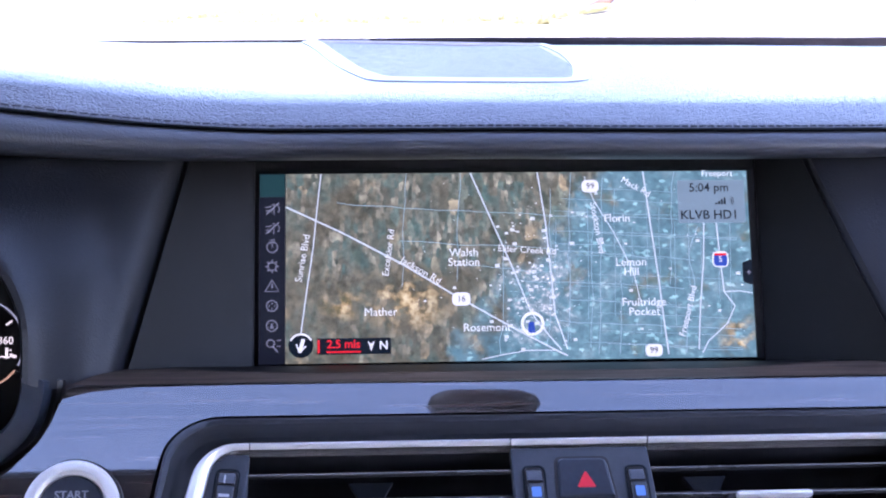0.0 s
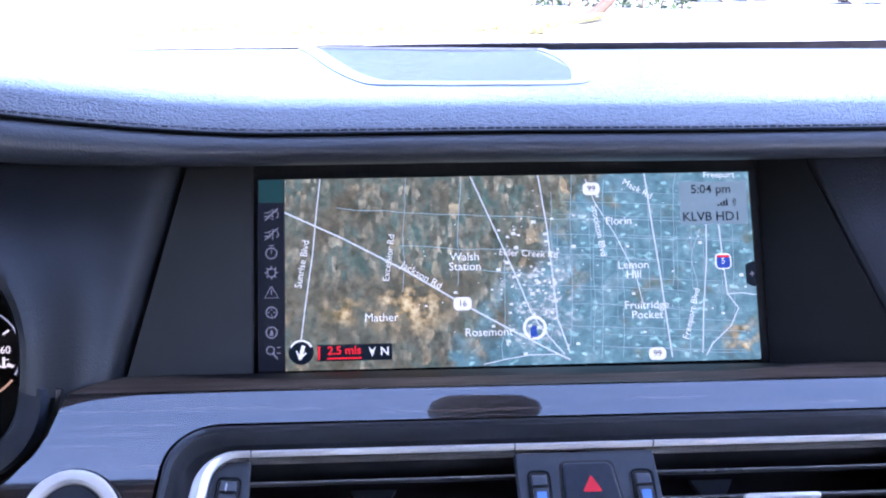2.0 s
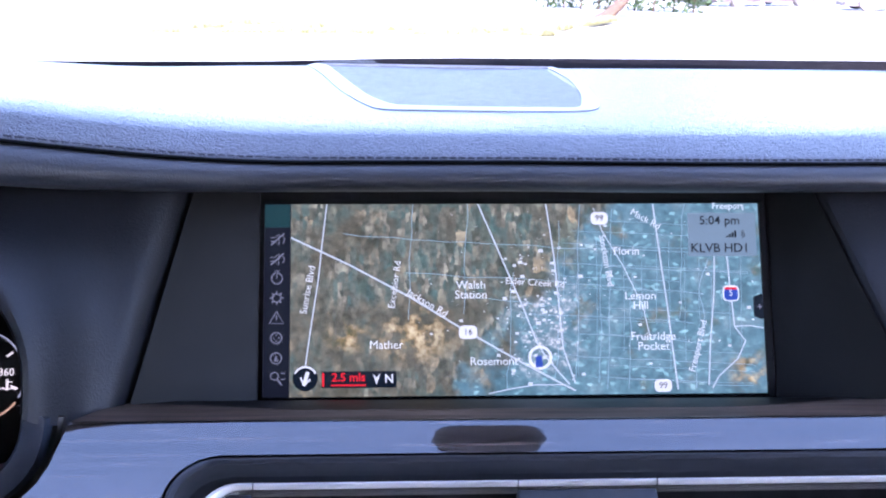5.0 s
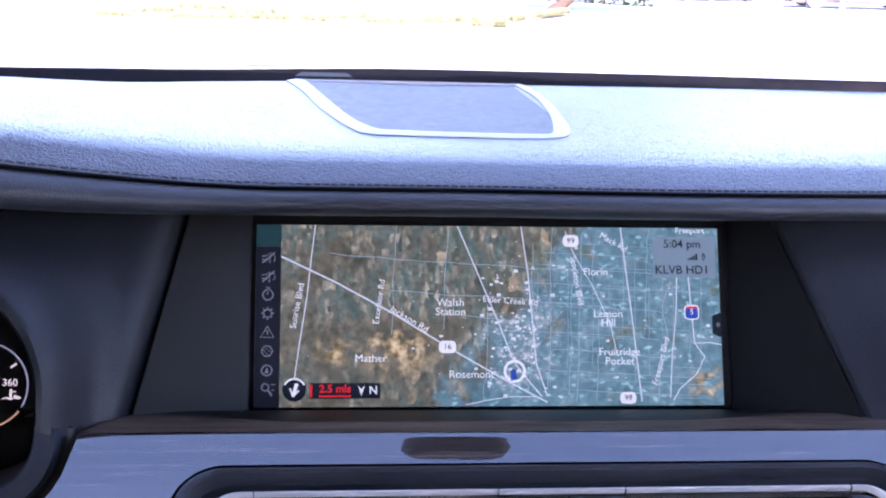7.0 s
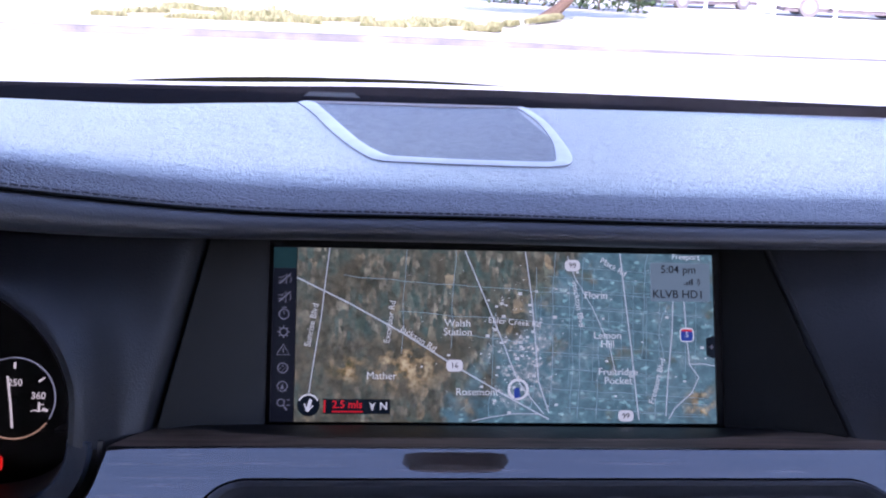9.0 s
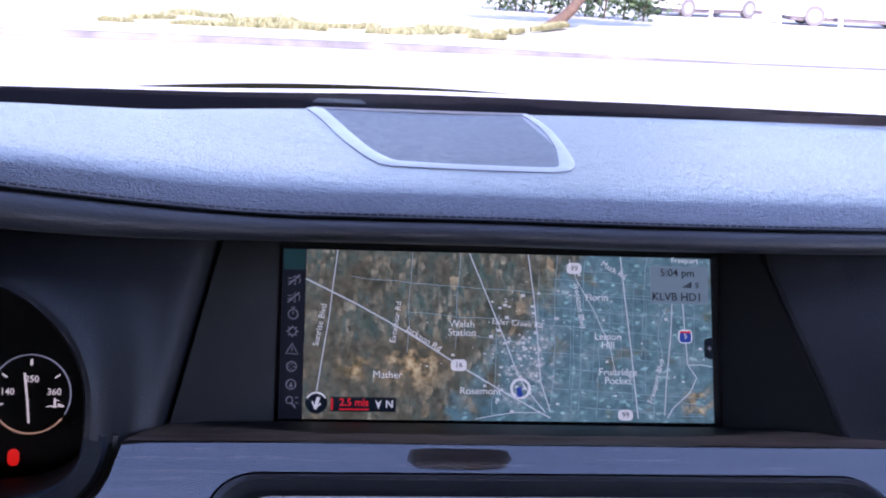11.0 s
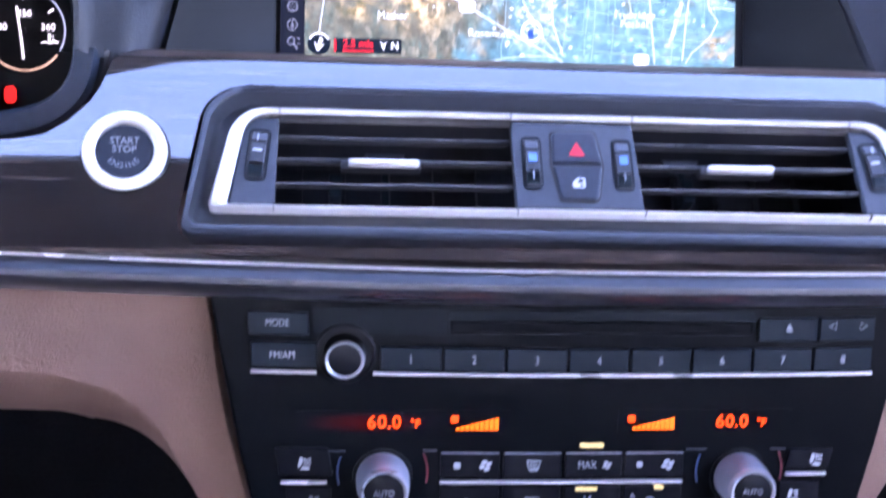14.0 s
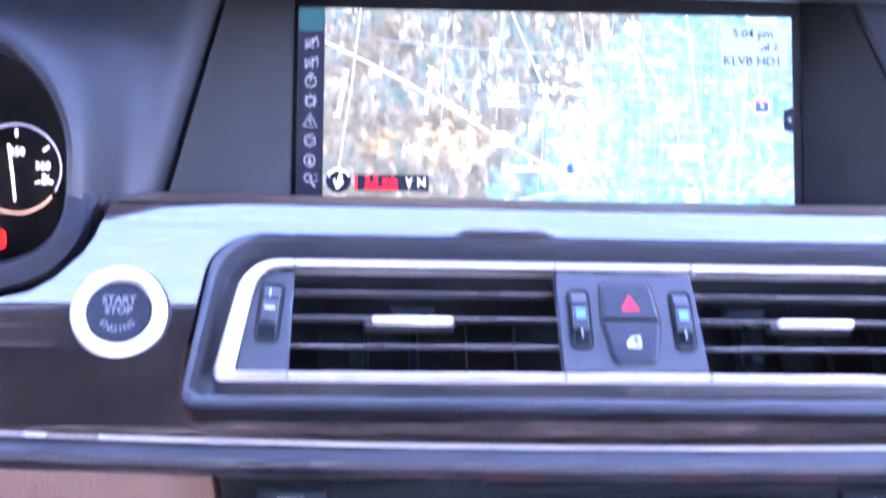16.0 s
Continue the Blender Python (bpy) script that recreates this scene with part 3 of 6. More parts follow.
# ---- start button ----
start = thing("start_button", VENT @ Matrix.Translation((-0.1857, -0.0032, 0.0048)) @ Matrix.Rotation(radians(11), 4, "X"), "round black start button in a satin chrome ring", "button")
bm = bmesh.new()
turned(bm, 0, 0, [(0.0188, -0.014), (0.0188, 0.0008), (0.0181, 0.0022), (0.0166, 0.0029), (0.0144, 0.0026), (0.0131, 0.0012), (0.0128, -0.004)], 64, False, False)
part("ring", bm, CHROME, start, "satin chrome ring", True)
bm = bmesh.new()
turned(bm, 0, 0, [(0.0126, -0.004), (0.0126, 0.0006), (0.0118, 0.0014), (0.0090, 0.0012), (0.0040, 0.0009)], 56)
part("button_cap", bm, KEY_BLUE, start, "black cap with white letters", True)
writing("start_word", "START", 0.0045, PRINT_DIM, start, 0, 0.0046, 0.0015, bold=0.00006)
writing("stop_word", "STOP", 0.0045, PRINT_DIM, start, 0, 0.0005, 0.0015, bold=0.00006)
for k, ch in enumerate("ENGINE"):
    a = radians(-90 + (k - 2.5) * 19)
    writing("engine_letter", ch, 0.0038, PRINT_DIM, start, 0.0078 * math.cos(a), 0.0078 * math.sin(a) + 0.0004, 0.0016, (k - 2.5) * 19)
bm = bmesh.new()
turned(bm, 0, 0, [(0.0198, -0.014), (0.0198, -0.0016), (0.0188, -0.0016), (0.0188, -0.014)], 64, False, False)
part("seat_ring", bm, BLACK, start, "thin black gap", True)

# ---- centre air vents ----
RAISE = 0.0025
vent = thing("centre_air_vents", VENT @ Matrix.Translation((0, RAISE, 0)), "pair of black air vents in one satin chrome frame", "air vent")
CX = 0.0235


def flip(poly):
    return [(2 * CX - p[0], p[1]) for p in poly][::-1]


FRAME_OUT = rounded([(-0.1492, -0.0282), (0.1972, -0.0286), (0.1855, 0.0255), (-0.1385, 0.0255)], [0.003, 0.003, 0.018, 0.018], 8)
FRAME_IN = rounded([(-0.1402, -0.0262), (0.1872, -0.0266), (0.1790, 0.0226), (-0.1322, 0.0226)], [0.002, 0.002, 0.012, 0.012], 8)
FRAME_MID = [tuple(Vector(a) * 0.5 + Vector(b) * 0.5) for a, b in zip(FRAME_OUT, FRAME_IN)]
FRAME_SET = [(p[0], p[1] + RAISE) for p in FRAME_OUT]
bm = bmesh.new()
def on_wood(poly, w, k=1.0):
    return [(p[0], p[1], w + k * face_depth(p[1])) for p in poly]


def toward_frame(t):
    return [tuple(Vector(a).lerp(Vector(b), t)) for a, b in zip(shrunk(OPENING, 0.0021), FRAME_SET)]


loft(bm, [on_wood(shrunk(OPENING, 0.0015), -0.012), on_wood(shrunk(OPENING, 0.0015), -0.0012), on_wood(shrunk(OPENING, 0.0016), 0.0006), on_wood(toward_frame(0.0), 0.0017), on_wood(toward_frame(0.10), 0.0021), on_wood(toward_frame(0.25), 0.0013), on_wood(toward_frame(0.31), -0.0002, 0.95), on_wood(toward_frame(0.36), -0.0052, 0.8), on_wood(toward_frame(0.50), -0.0092, 0.5), on_wood(toward_frame(0.75), -0.0112, 0.2), on_wood(toward_frame(0.95), -0.0112, 0.05), lift(FRAME_SET, -0.0112), lift(FRAME_SET, -0.018)], False, False)
part("bezel", bm, RECESS, vent, "satin black recessed bezel", True).matrix_local = Matrix.Translation((0, -RAISE, 0))
bm = bmesh.new()
q1 = [tuple(Vector(a) * 0.88 + Vector(b) * 0.12) for a, b in zip(FRAME_OUT, FRAME_IN)]
q2 = [tuple(Vector(a) * 0.15 + Vector(b) * 0.85) for a, b in zip(FRAME_OUT, FRAME_IN)]
loft(bm, [lift(FRAME_OUT, -0.0175), lift(FRAME_OUT, -0.0064), lift(q1, -0.0046), lift(FRAME_MID, -0.0034), lift(q2, -0.0046), lift(FRAME_IN, -0.0066), lift(FRAME_IN, -0.013)], False, False)
part("chrome_frame", bm, CHROME, vent, "satin chrome frame", True)
for u, v in ((-0.1175, 0.0241), (-0.0065, 0.0241), (0.0535, 0.0241), (0.1645, 0.0241), (-0.1190, -0.0272), (-0.0060, -0.0273), (0.0550, -0.0274), (0.1660, -0.0275)):
    plate("joint", rbox(u, v, 0.0004, 0.0032, 0.0001, 1), -0.007, -0.0034, SATIN, vent)
bm = bmesh.new()
loft(bm, [lift(FRAME_IN, -0.006), lift(FRAME_IN, -0.060)], False, True)
part("duct", bm, DUCT, vent, "dark duct")
LEFT_END = rounded([(-0.1400, -0.0252), (-0.1190, -0.0252), (-0.1178, 0.0215), (-0.1275, 0.0215), (-0.1338, 0.0160)], [0.0005, 0.0005, 0.0005, 0.004, 0.004], 3)
for k, poly in enumerate((LEFT_END, flip(LEFT_END))):
    plate("end_plate", poly, -0.0115, -0.0075, GREY, vent, 0.0006, "grey end plate")
plate("middle_plate", rounded([(-0.0060, -0.0252), (0.0550, -0.0254), (0.0532, 0.0215), (-0.0066, 0.0215)], 0.0006, 2), -0.0115, -0.0060, GREY, vent, 0.0006, "grey middle plate")


def slot_poly(cx, cy, tilt, w, h):
    r = Matrix.Rotation(radians(tilt), 2)
    return [tuple(r @ Vector(p) + Vector((cx, cy))) for p in rbox(0, 0, w, h, 0.0028, 4)]


for cx, cy, tilt, w, h, blue in ((0.0024, -0.0012, 0, 0.0086, 0.0270, True), (0.0466, -0.0016, 0, 0.0086, 0.0270, True), (-0.1272, 0.0010, -5, 0.0092, 0.0262, False), (2 * CX + 0.1272, 0.0010, 5, 0.0092, 0.0262, False)):
    w0 = -0.0060 if blue else -0.0075
    wheel = plate("thumbwheel", slot_poly(cx, cy, tilt, w, h), w0 - 0.002, w0 + 0.0004, BLACK, vent, 0.0003, "black thumbwheel in a slot")
    turn = Matrix.Translation((cx, cy, w0)) @ Matrix.Rotation(radians(tilt), 4, "Z")
    for k in range(3):
        bm = bmesh.new()
        rows = []
        for a in spread(math.pi * (k + 0.07) / 3, math.pi * (k + 0.93) / 3, 6):
            y, z = 0.0121 * math.cos(a), 0.0029 * math.sin(a)
            edge = w * 0.37
            rows.append([(-edge, y, z - 0.0014), (-edge, y, z - 0.0003), (-edge + 0.0004, y, z), (edge - 0.0004, y, z), (edge, y, z - 0.0003), (edge, y, z - 0.0014)])
        swept(bm, rows)
        # Upper grips paler than the lowest: light from above painted in.
        part("grip", bm, KEY_GREY if k < 2 else KEY, wheel, "curved grip of the wheel").matrix_local = turn
    if blue:
        plate("blue_mark", rbox(cx, cy + 0.0012, w * 0.46, 0.0044, 0.0004, 2), w0 + 0.0028, w0 + 0.0034, BLUE, wheel, 0, "blue mark")
        plate("line_mark", rbox(cx, cy - 0.0074, 0.0005, 0.0040, 0.0001, 1), w0 + 0.0012, w0 + 0.0030, PRINT_DIM, wheel, 0, "grey line")
    else:
        plate("line_mark", slot_poly(cx, cy + 0.0084, tilt, 0.0006, 0.0034), w0 + 0.0018, w0 + 0.0028, PRINT, wheel, 0, "white line")
        plate("bar_mark", slot_poly(cx, cy + 0.0010, tilt, w * 0.5, 0.0012), w0 + 0.0028, w0 + 0.0034, PRINT, wheel, 0, "white bar")
    lip = slot_poly(cx, cy, tilt, w + 0.0012, h + 0.0012)
    bm = bmesh.new()
    loft(bm, [lift(lip, w0 - 0.001), lift(lip, w0 + 0.0006), lift(shrunk(lip, 0.0006), w0 + 0.0006), lift(shrunk(lip, 0.0006), w0 - 0.001)], False, False)
    part("slot_edge", bm, KEY, wheel)

HAZ = [(0.0122, -0.0018), (0.0364, -0.0018), (0.0340, 0.0160), (0.0127, 0.0160)]
LOCK = [(0.0150, -0.0212), (0.0333, -0.0212), (0.0364, -0.0031), (0.0122, -0.0031)]
both = rounded([(0.0145, -0.0222), (0.0338, -0.0222), (0.0376, -0.0025), (0.0350, 0.0170), (0.0117, 0.0170), (0.0110, -0.0025)], [0.003, 0.003, 0.004, 0.003, 0.003, 0.004], 4)
plate("button_well", both, -0.008, -0.0056, BLACK, vent, 0.0002, "black surround")
hazard = plate("hazard_button", rounded(HAZ, [0.0008, 0.0008, 0.0032, 0.0032], 4), -0.007, -0.0044, KEY_BLUE, vent, 0.0012, "black warning-light button")
tri = rounded([(0.0201, 0.0022), (0.0285, 0.0022), (0.0243, 0.0098)], 0.0004, 2)
plate("red_triangle", tri, -0.005, -0.0041, RED, hazard, 0, "red triangle")
lock = plate("lock_button", rounded(LOCK, [0.0034, 0.0034, 0.0008, 0.0008], 4), -0.007, -0.0044, KEY_BLUE, vent, 0.0012, "black door-lock button")
bm = bmesh.new()
slab(bm, rounded([(0.0210, -0.0150), (0.0272, -0.0150), (0.0272, -0.0098), (0.0237, -0.0098), (0.0210, -0.0122)], 0.0006, 2), -0.005, -0.0041)
part("car_door_sign", bm, PRINT, lock, "white car door sign")
plate("window_sign", [(0.0232, -0.0124), (0.0259, -0.0124), (0.0259, -0.0108), (0.0242, -0.0108)], -0.0041, -0.0039, KEY, lock)
plate("handle_sign", rbox(0.0255, -0.0138, 0.0018, 0.0007, 0.0001, 1), -0.0041, -0.0039, KEY, lock)
for a, b in ((-0.1186, -0.0062), (0.0545, 0.1652)):
    for v in (0.0131, 0.0009, -0.0121):
        bm = bmesh.new()
        prof = [(v + 0.0010, -0.0120), (v + 0.0004, -0.0108), (v - 0.0006, -0.0108), (v - 0.0012, -0.0120), (v + 0.0098, -0.034), (v + 0.0108, -0.034)]
        swept(bm, [[(u, p, q) for p, q in prof] for u in (a, b)])
        slat = part("slat", bm, BLACK, vent, "thin black slat")
        # Pale front edge paints in the glint along the black slat.
        bm = bmesh.new()
        swept(bm, [[(u, v + 0.0006 * math.sin(q), -0.0108 + 0.0008 * math.cos(q)) for q in spread(0, 5.4978, 7)] for u in (a, b)])
        part("lit_front_edge", bm, SLAT, slat, "thin edge painted pale as a glint", True)
    for k in range(5):
        u = a + (b - a) * (k + 0.5) / 5
        bm = bmesh.new()
        slab(bm, [(u - 0.0003, -0.0222), (u + 0.0003, -0.0222), (u + 0.0003, 0.0202), (u - 0.0003, 0.0202)], -0.059, -0.052)
        part("vane", bm, DUCT, vent, "upright vane deep in the duct")
for u in (-0.0660, 0.0865):
    plate("duct_bracket", [(u - 0.0058, 0.0124), (u + 0.0058, 0.0124), (u + 0.0100, 0.0196), (u - 0.0100, 0.0196)], -0.039, -0.036, GREY, vent, 0.0003, "grey bracket in the duct")
    plate("duct_lever", [(u - 0.0022, -0.0150), (u + 0.0022, -0.0150), (u + 0.0015, 0.0124), (u - 0.0015, 0.0124)], -0.039, -0.037, KEY, vent, 0.0003, "dark lever in the duct")
for a, b, v in ((-0.0848, -0.0514, -0.0014), (0.0900, 0.1228, -0.0010)):
    tab = plate("slider", rbox((a + b) / 2 - 0.0012, v + 0.0003, b - a + 0.0046, 0.0048, 0.0012), -0.016, -0.0104, BLACK, vent, 0.0008, "black vent slider")
    bm = bmesh.new()
    n = 10
    rows = []
    for u, k in ((a, 0.75), (a + 0.0012, 1), (b - 0.0012, 1), (b, 0.75)):
        rows.append([(u, v + 0.0017 * k * math.cos(t), -0.0088 + 0.0028 * k * math.sin(t)) for t in spread(0, 2 * math.pi * (n - 1) / n, n - 1)])
    swept(bm, rows)
    part("chrome_grip", bm, CHROME, tab, "satin chrome grip", True)
    plate("link", rbox(a - 0.006, v - 0.004, 0.006, 0.012, 0.001), -0.034, -0.024, KEY, tab, 0.0005)

# ---- display ----
display = thing("navigation_display", SCREEN, "wide lit navigation display showing a satellite map", "display")
bezel_out, bezel_in = rbox(0.0012, 0, 0.2490, 0.0985, 0.003, 4), rbox(0.0, 0, 0.2425, 0.0932, 0.0006, 4)
bm = bmesh.new()
loft(bm, [lift(bezel_out, -0.012), lift(bezel_out, -0.0029), lift(shrunk(bezel_out, 0.0006), -0.0024), lift(bezel_in, -0.0016), lift(bezel_in, -0.003)], False, False)
part("bezel", bm, BEZEL, display, "glossy black bezel", True)


def map_picture():
    """The aerial picture: farmland and scrub to the one side, bluish built-up ground to the other."""
    m, nodes, links, bsdf = material("satellite_map")

    def warped(scale, turn, amount):
        """Map places, turned and stretched, with their edges roughened."""
        vec = coords(nodes, links, scale, (0, 0, radians(turn)))
        n = nodes.new("ShaderNodeTexNoise")
        n.inputs["Scale"].default_value = 260
        links.new(vec, n.inputs["Vector"])
        add = nodes.new("ShaderNodeMix")
        add.data_type = "RGBA"
        add.blend_type = "LINEAR_LIGHT"
        add.inputs["Factor"].default_value = amount
        links.new(vec, add.inputs[6])
        links.new(n.outputs["Color"], add.inputs[7])
        return add.outputs[2]

    vec = coords(nodes, links)

    def plots(place, scale, stops):
        """Oblong fields, each of one tone."""
        vor = nodes.new("ShaderNodeTexVoronoi")
        vor.voronoi_dimensions, vor.distance = "2D", "CHEBYCHEV"
        vor.inputs["Scale"].default_value, vor.inputs["Randomness"].default_value = scale, 0.72
        links.new(place, vor.inputs["Vector"])
        tone = nodes.new("ShaderNodeSeparateColor")
        links.new(vor.outputs["Color"], tone.inputs["Color"])
        return ramp(nodes, links, tone.outputs[0], stops)

    def blend(fac, one, two, kind="MIX"):
        mix = nodes.new("ShaderNodeMix")
        mix.data_type, mix.blend_type = "RGBA", kind
        if isinstance(fac, float):
            mix.inputs["Factor"].default_value = fac
        else:
            links.new(fac, mix.inputs["Factor"])
        links.new(one, mix.inputs[6])
        links.new(two, mix.inputs[7])
        return mix.outputs[2]

    def between(fac, lo, hi, out0=0.0, out1=1.0):
        mr = nodes.new("ShaderNodeMapRange")
        mr.inputs["From Min"].default_value, mr.inputs["From Max"].default_value = lo, hi
        mr.inputs["To Min"].default_value, mr.inputs["To Max"].default_value = out0, out1
        links.new(fac, mr.inputs["Value"])
        return mr.outputs["Result"]

    def spot(x, y, rx, ry):
        """A soft round place on the map: one at its middle, nought at its rim."""
        n = nodes.new("ShaderNodeVectorMath")
        n.operation = "SUBTRACT"
        links.new(vec, n.inputs[0])
        n.inputs[1].default_value = (x, y, -0.002)
        k = nodes.new("ShaderNodeVectorMath")
        k.operation = "MULTIPLY"
        links.new(n.outputs[0], k.inputs[0])
        k.inputs[1].default_value = (1 / rx, 1 / ry, 0)
        d = nodes.new("ShaderNodeVectorMath")
        d.operation = "LENGTH"
        links.new(k.outputs[0], d.inputs[0])
        return between(d.outputs["Value"], 1.0, 0.25)

    def both(one, two, how="MULTIPLY"):
        mt = nodes.new("ShaderNodeMath")
        mt.operation = how
        links.new(one, mt.inputs[0])
        links.new(two, mt.inputs[1])
        return mt.outputs[0]

    # open country: brown and grey-green scrub under a patchwork of upright fields
    scrub = ramp(nodes, links, noise_of(nodes, links, vec, 34, 6, 0.62), [(0.34, (0.032, 0.039, 0.027)), (0.44, (0.058, 0.060, 0.043)), (0.52, (0.080, 0.082, 0.061)), (0.60, (0.056, 0.083, 0.070)), (0.68, (0.032, 0.071, 0.065))])
    fine = ramp(nodes, links, noise_of(nodes, links, vec, 330, 4, 0.7), [(0.32, (0.55, 0.55, 0.55)), (0.52, (1.0, 1.0, 1.0)), (0.70, (1.55, 1.5, 1.42))])
    scrub = blend(1.0, scrub, fine, "MULTIPLY")
    fields = plots(warped((1.6, 0.8, 1), 4, 0.0016), 150, [(0.0, (0.032, 0.053, 0.043)), (0.20, (0.077, 0.082, 0.062)), (0.34, (0.038, 0.099, 0.094)), (0.50, (0.094, 0.095, 0.073)), (0.62, (0.051, 0.085, 0.070)), (0.74, (0.124, 0.124, 0.094)), (0.88, (0.064, 0.129, 0.119)), (0.95, (0.288, 0.255, 0.167))])
    slips = plots(warped((2.2, 0.9, 1), 4, 0.0012), 260, [(0.0, (0.036, 0.061, 0.052)), (0.32, (0.088, 0.093, 0.074)), (0.50, (0.048, 0.109, 0.103)), (0.76, (0.132, 0.136, 0.106)), (0.92, (0.256, 0.272, 0.213))])
    patchwork = blend(between(noise_of(nodes, links, vec, 46, 3, 0.6), 0.42, 0.58), fields, slips)
    patchwork = blend(1.0, patchwork, fine, "MULTIPLY")
    country = blend(both(between(noise_of(nodes, links, vec, 30, 4, 0.6), 0.40, 0.60, 0.0, 0.9), between(noise_of(nodes, links, vec, 75, 2, 0.5), 0.30, 0.50, 0.35, 1.0)), scrub, patchwork)
    north = nodes.new("ShaderNodeSeparateXYZ")
    links.new(vec, north.inputs["Vector"])
    country = blend(both(between(north.outputs["Y"], -0.012, 0.022, 0.0, 0.75), between(north.outputs["X"], -0.075, -0.045)), country, patchwork)
    # ochre diggings and a dusty field near the lower road
    bare = ramp(nodes, links, noise_of(nodes, links, vec, 190, 4, 0.65), [(0.36, (0.048, 0.060, 0.030)), (0.46, (0.120, 0.098, 0.046)), (0.55, (0.264, 0.208, 0.106)), (0.66, (0.416, 0.383, 0.243))])
    dug = both(between(noise_of(nodes, links, vec, 95, 4, 0.65), 0.44, 0.56), spot(-0.0500, -0.0160, 0.026, 0.019))
    country = blend(dug, country, bare)
    country = blend(both(between(noise_of(nodes, links, vec, 120, 3, 0.6), 0.42, 0.54), spot(-0.0810, -0.0185, 0.013, 0.009)), country, bare)
    # the town: teal ground under a fine grid of streets and roofs
    shade = ramp(nodes, links, noise_of(nodes, links, vec, 58, 5, 0.66), [(0.32, (0.042, 0.098, 0.118)), (0.46, (0.060, 0.142, 0.172)), (0.57, (0.076, 0.166, 0.198)), (0.70, (0.125, 0.210, 0.236))])
    blocks = plots(warped((1.0, 1.5, 1), 3, 0.0006), 460, [(0.0, (0.86, 0.88, 0.90)), (0.6, (1.0, 1.0, 1.0)), (0.93, (1.2, 1.18, 1.15)), (0.985, (2.4, 2.2, 2.0))])
    town = blend(1.0, shade, blocks, "MULTIPLY")
    town = blend(0.5, town, fine, "MULTIPLY")
    park = ramp(nodes, links, noise_of(nodes, links, vec, 150, 5, 0.7), [(0.36, (0.026, 0.066, 0.050)), (0.48, (0.055, 0.090, 0.060)), (0.58, (0.120, 0.110, 0.074)), (0.68, (0.24, 0.21, 0.15))])
    town = blend(between(noise_of(nodes, links, vec, 44, 5, 0.66), 0.58, 0.66, 0.0, 0.7), town, park)
    town = blend(both(between(noise_of(nodes, links, vec, 140, 4, 0.65), 0.42, 0.56), spot(0.1130, -0.0360, 0.012, 0.014)), town, bare)
    bright = ramp(nodes, links, noise_of(nodes, links, vec, 420, 3, 0.7), [(0.44, (0.10, 0.16, 0.18)), (0.54, (0.24, 0.30, 0.33)), (0.64, (0.62, 0.66, 0.66))])
    core = both(between(noise_of(nodes, links, vec, 120, 4, 0.7), 0.45, 0.58), spot(0.0130, -0.0120, 0.026, 0.034))
    town = blend(core, town, bright)
    # where country gives way to town
    wob = nodes.new("ShaderNodeMath")
    wob.operation = "MULTIPLY_ADD"
    links.new(noise_of(nodes, links, vec, 48, 6, 0.66), wob.inputs[0])
    wob.inputs[1].default_value = 0.11
    links.new(north.outputs["X"], wob.inputs[2])
    low = nodes.new("ShaderNodeMath")
    low.operation = "MULTIPLY_ADD"
    links.new(north.outputs["Y"], low.inputs[0])
    low.inputs[1].default_value = -0.80
    links.new(wob.outputs[0], low.inputs[2])
    links.new(blend(between(low.outputs[0], 0.056, 0.074), country, town), bsdf.inputs["Emission Color"])
    bsdf.inputs["Emission Strength"].default_value = MAP_GLOW
    bsdf.inputs["Specular IOR Level"].default_value = 0.2
    bsdf.inputs["Base Color"].default_value = (0.01, 0.01, 0.012, 1)
    bsdf.inputs["Roughness"].default_value = 0.3
    return m


MAP_GLOW = 0.190
MAP = map_picture()
ROAD = glow("map_road", (0.56, 0.67, 0.76), 0.50 * MAP_GLOW)
ROOF = glow("map_roof", (0.66, 0.75, 0.80), 0.48 * MAP_GLOW)
ROAD_FINE = glow("map_fine_road", (0.27, 0.42, 0.50), 0.5 * MAP_GLOW)
LABEL = glow("map_label", (0.74, 0.82, 0.88), 0.52 * MAP_GLOW)
SIDE = glow("map_sidebar", (0.012, 0.016, 0.028), 0.07)
ICON = glow("map_icon", (0.30, 0.33, 0.42), 0.058)
INFO = glow("map_info", (0.22, 0.34, 0.42), 0.40 * MAP_GLOW)
INK = glow("map_ink", (0.010, 0.020, 0.035), 0.05)
MAP_RED = glow("map_red", (0.60, 0.02, 0.03), 0.13)
MAP_BLUE = glow("map_blue", (0.02, 0.06, 0.30), 0.13)
plate("map", [(-0.1085, -0.0466), (0.1212, -0.0466), (0.1212, 0.0466), (-0.1085, 0.0466)], -0.003, -0.0020, MAP, display, 0, "satellite map")
sidebar = plate("sidebar", [(-0.1212, -0.0466), (-0.1087, -0.0466), (-0.1087, 0.0466), (-0.1212, 0.0466)], -0.003, -0.0020, SIDE, display, 0, "dark blue icon bar")


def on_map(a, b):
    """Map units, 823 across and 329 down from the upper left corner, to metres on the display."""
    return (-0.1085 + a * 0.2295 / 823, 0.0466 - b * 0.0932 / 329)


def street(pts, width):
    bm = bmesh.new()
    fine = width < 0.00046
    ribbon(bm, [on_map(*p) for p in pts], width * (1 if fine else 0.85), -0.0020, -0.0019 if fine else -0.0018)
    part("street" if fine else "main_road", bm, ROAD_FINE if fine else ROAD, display)


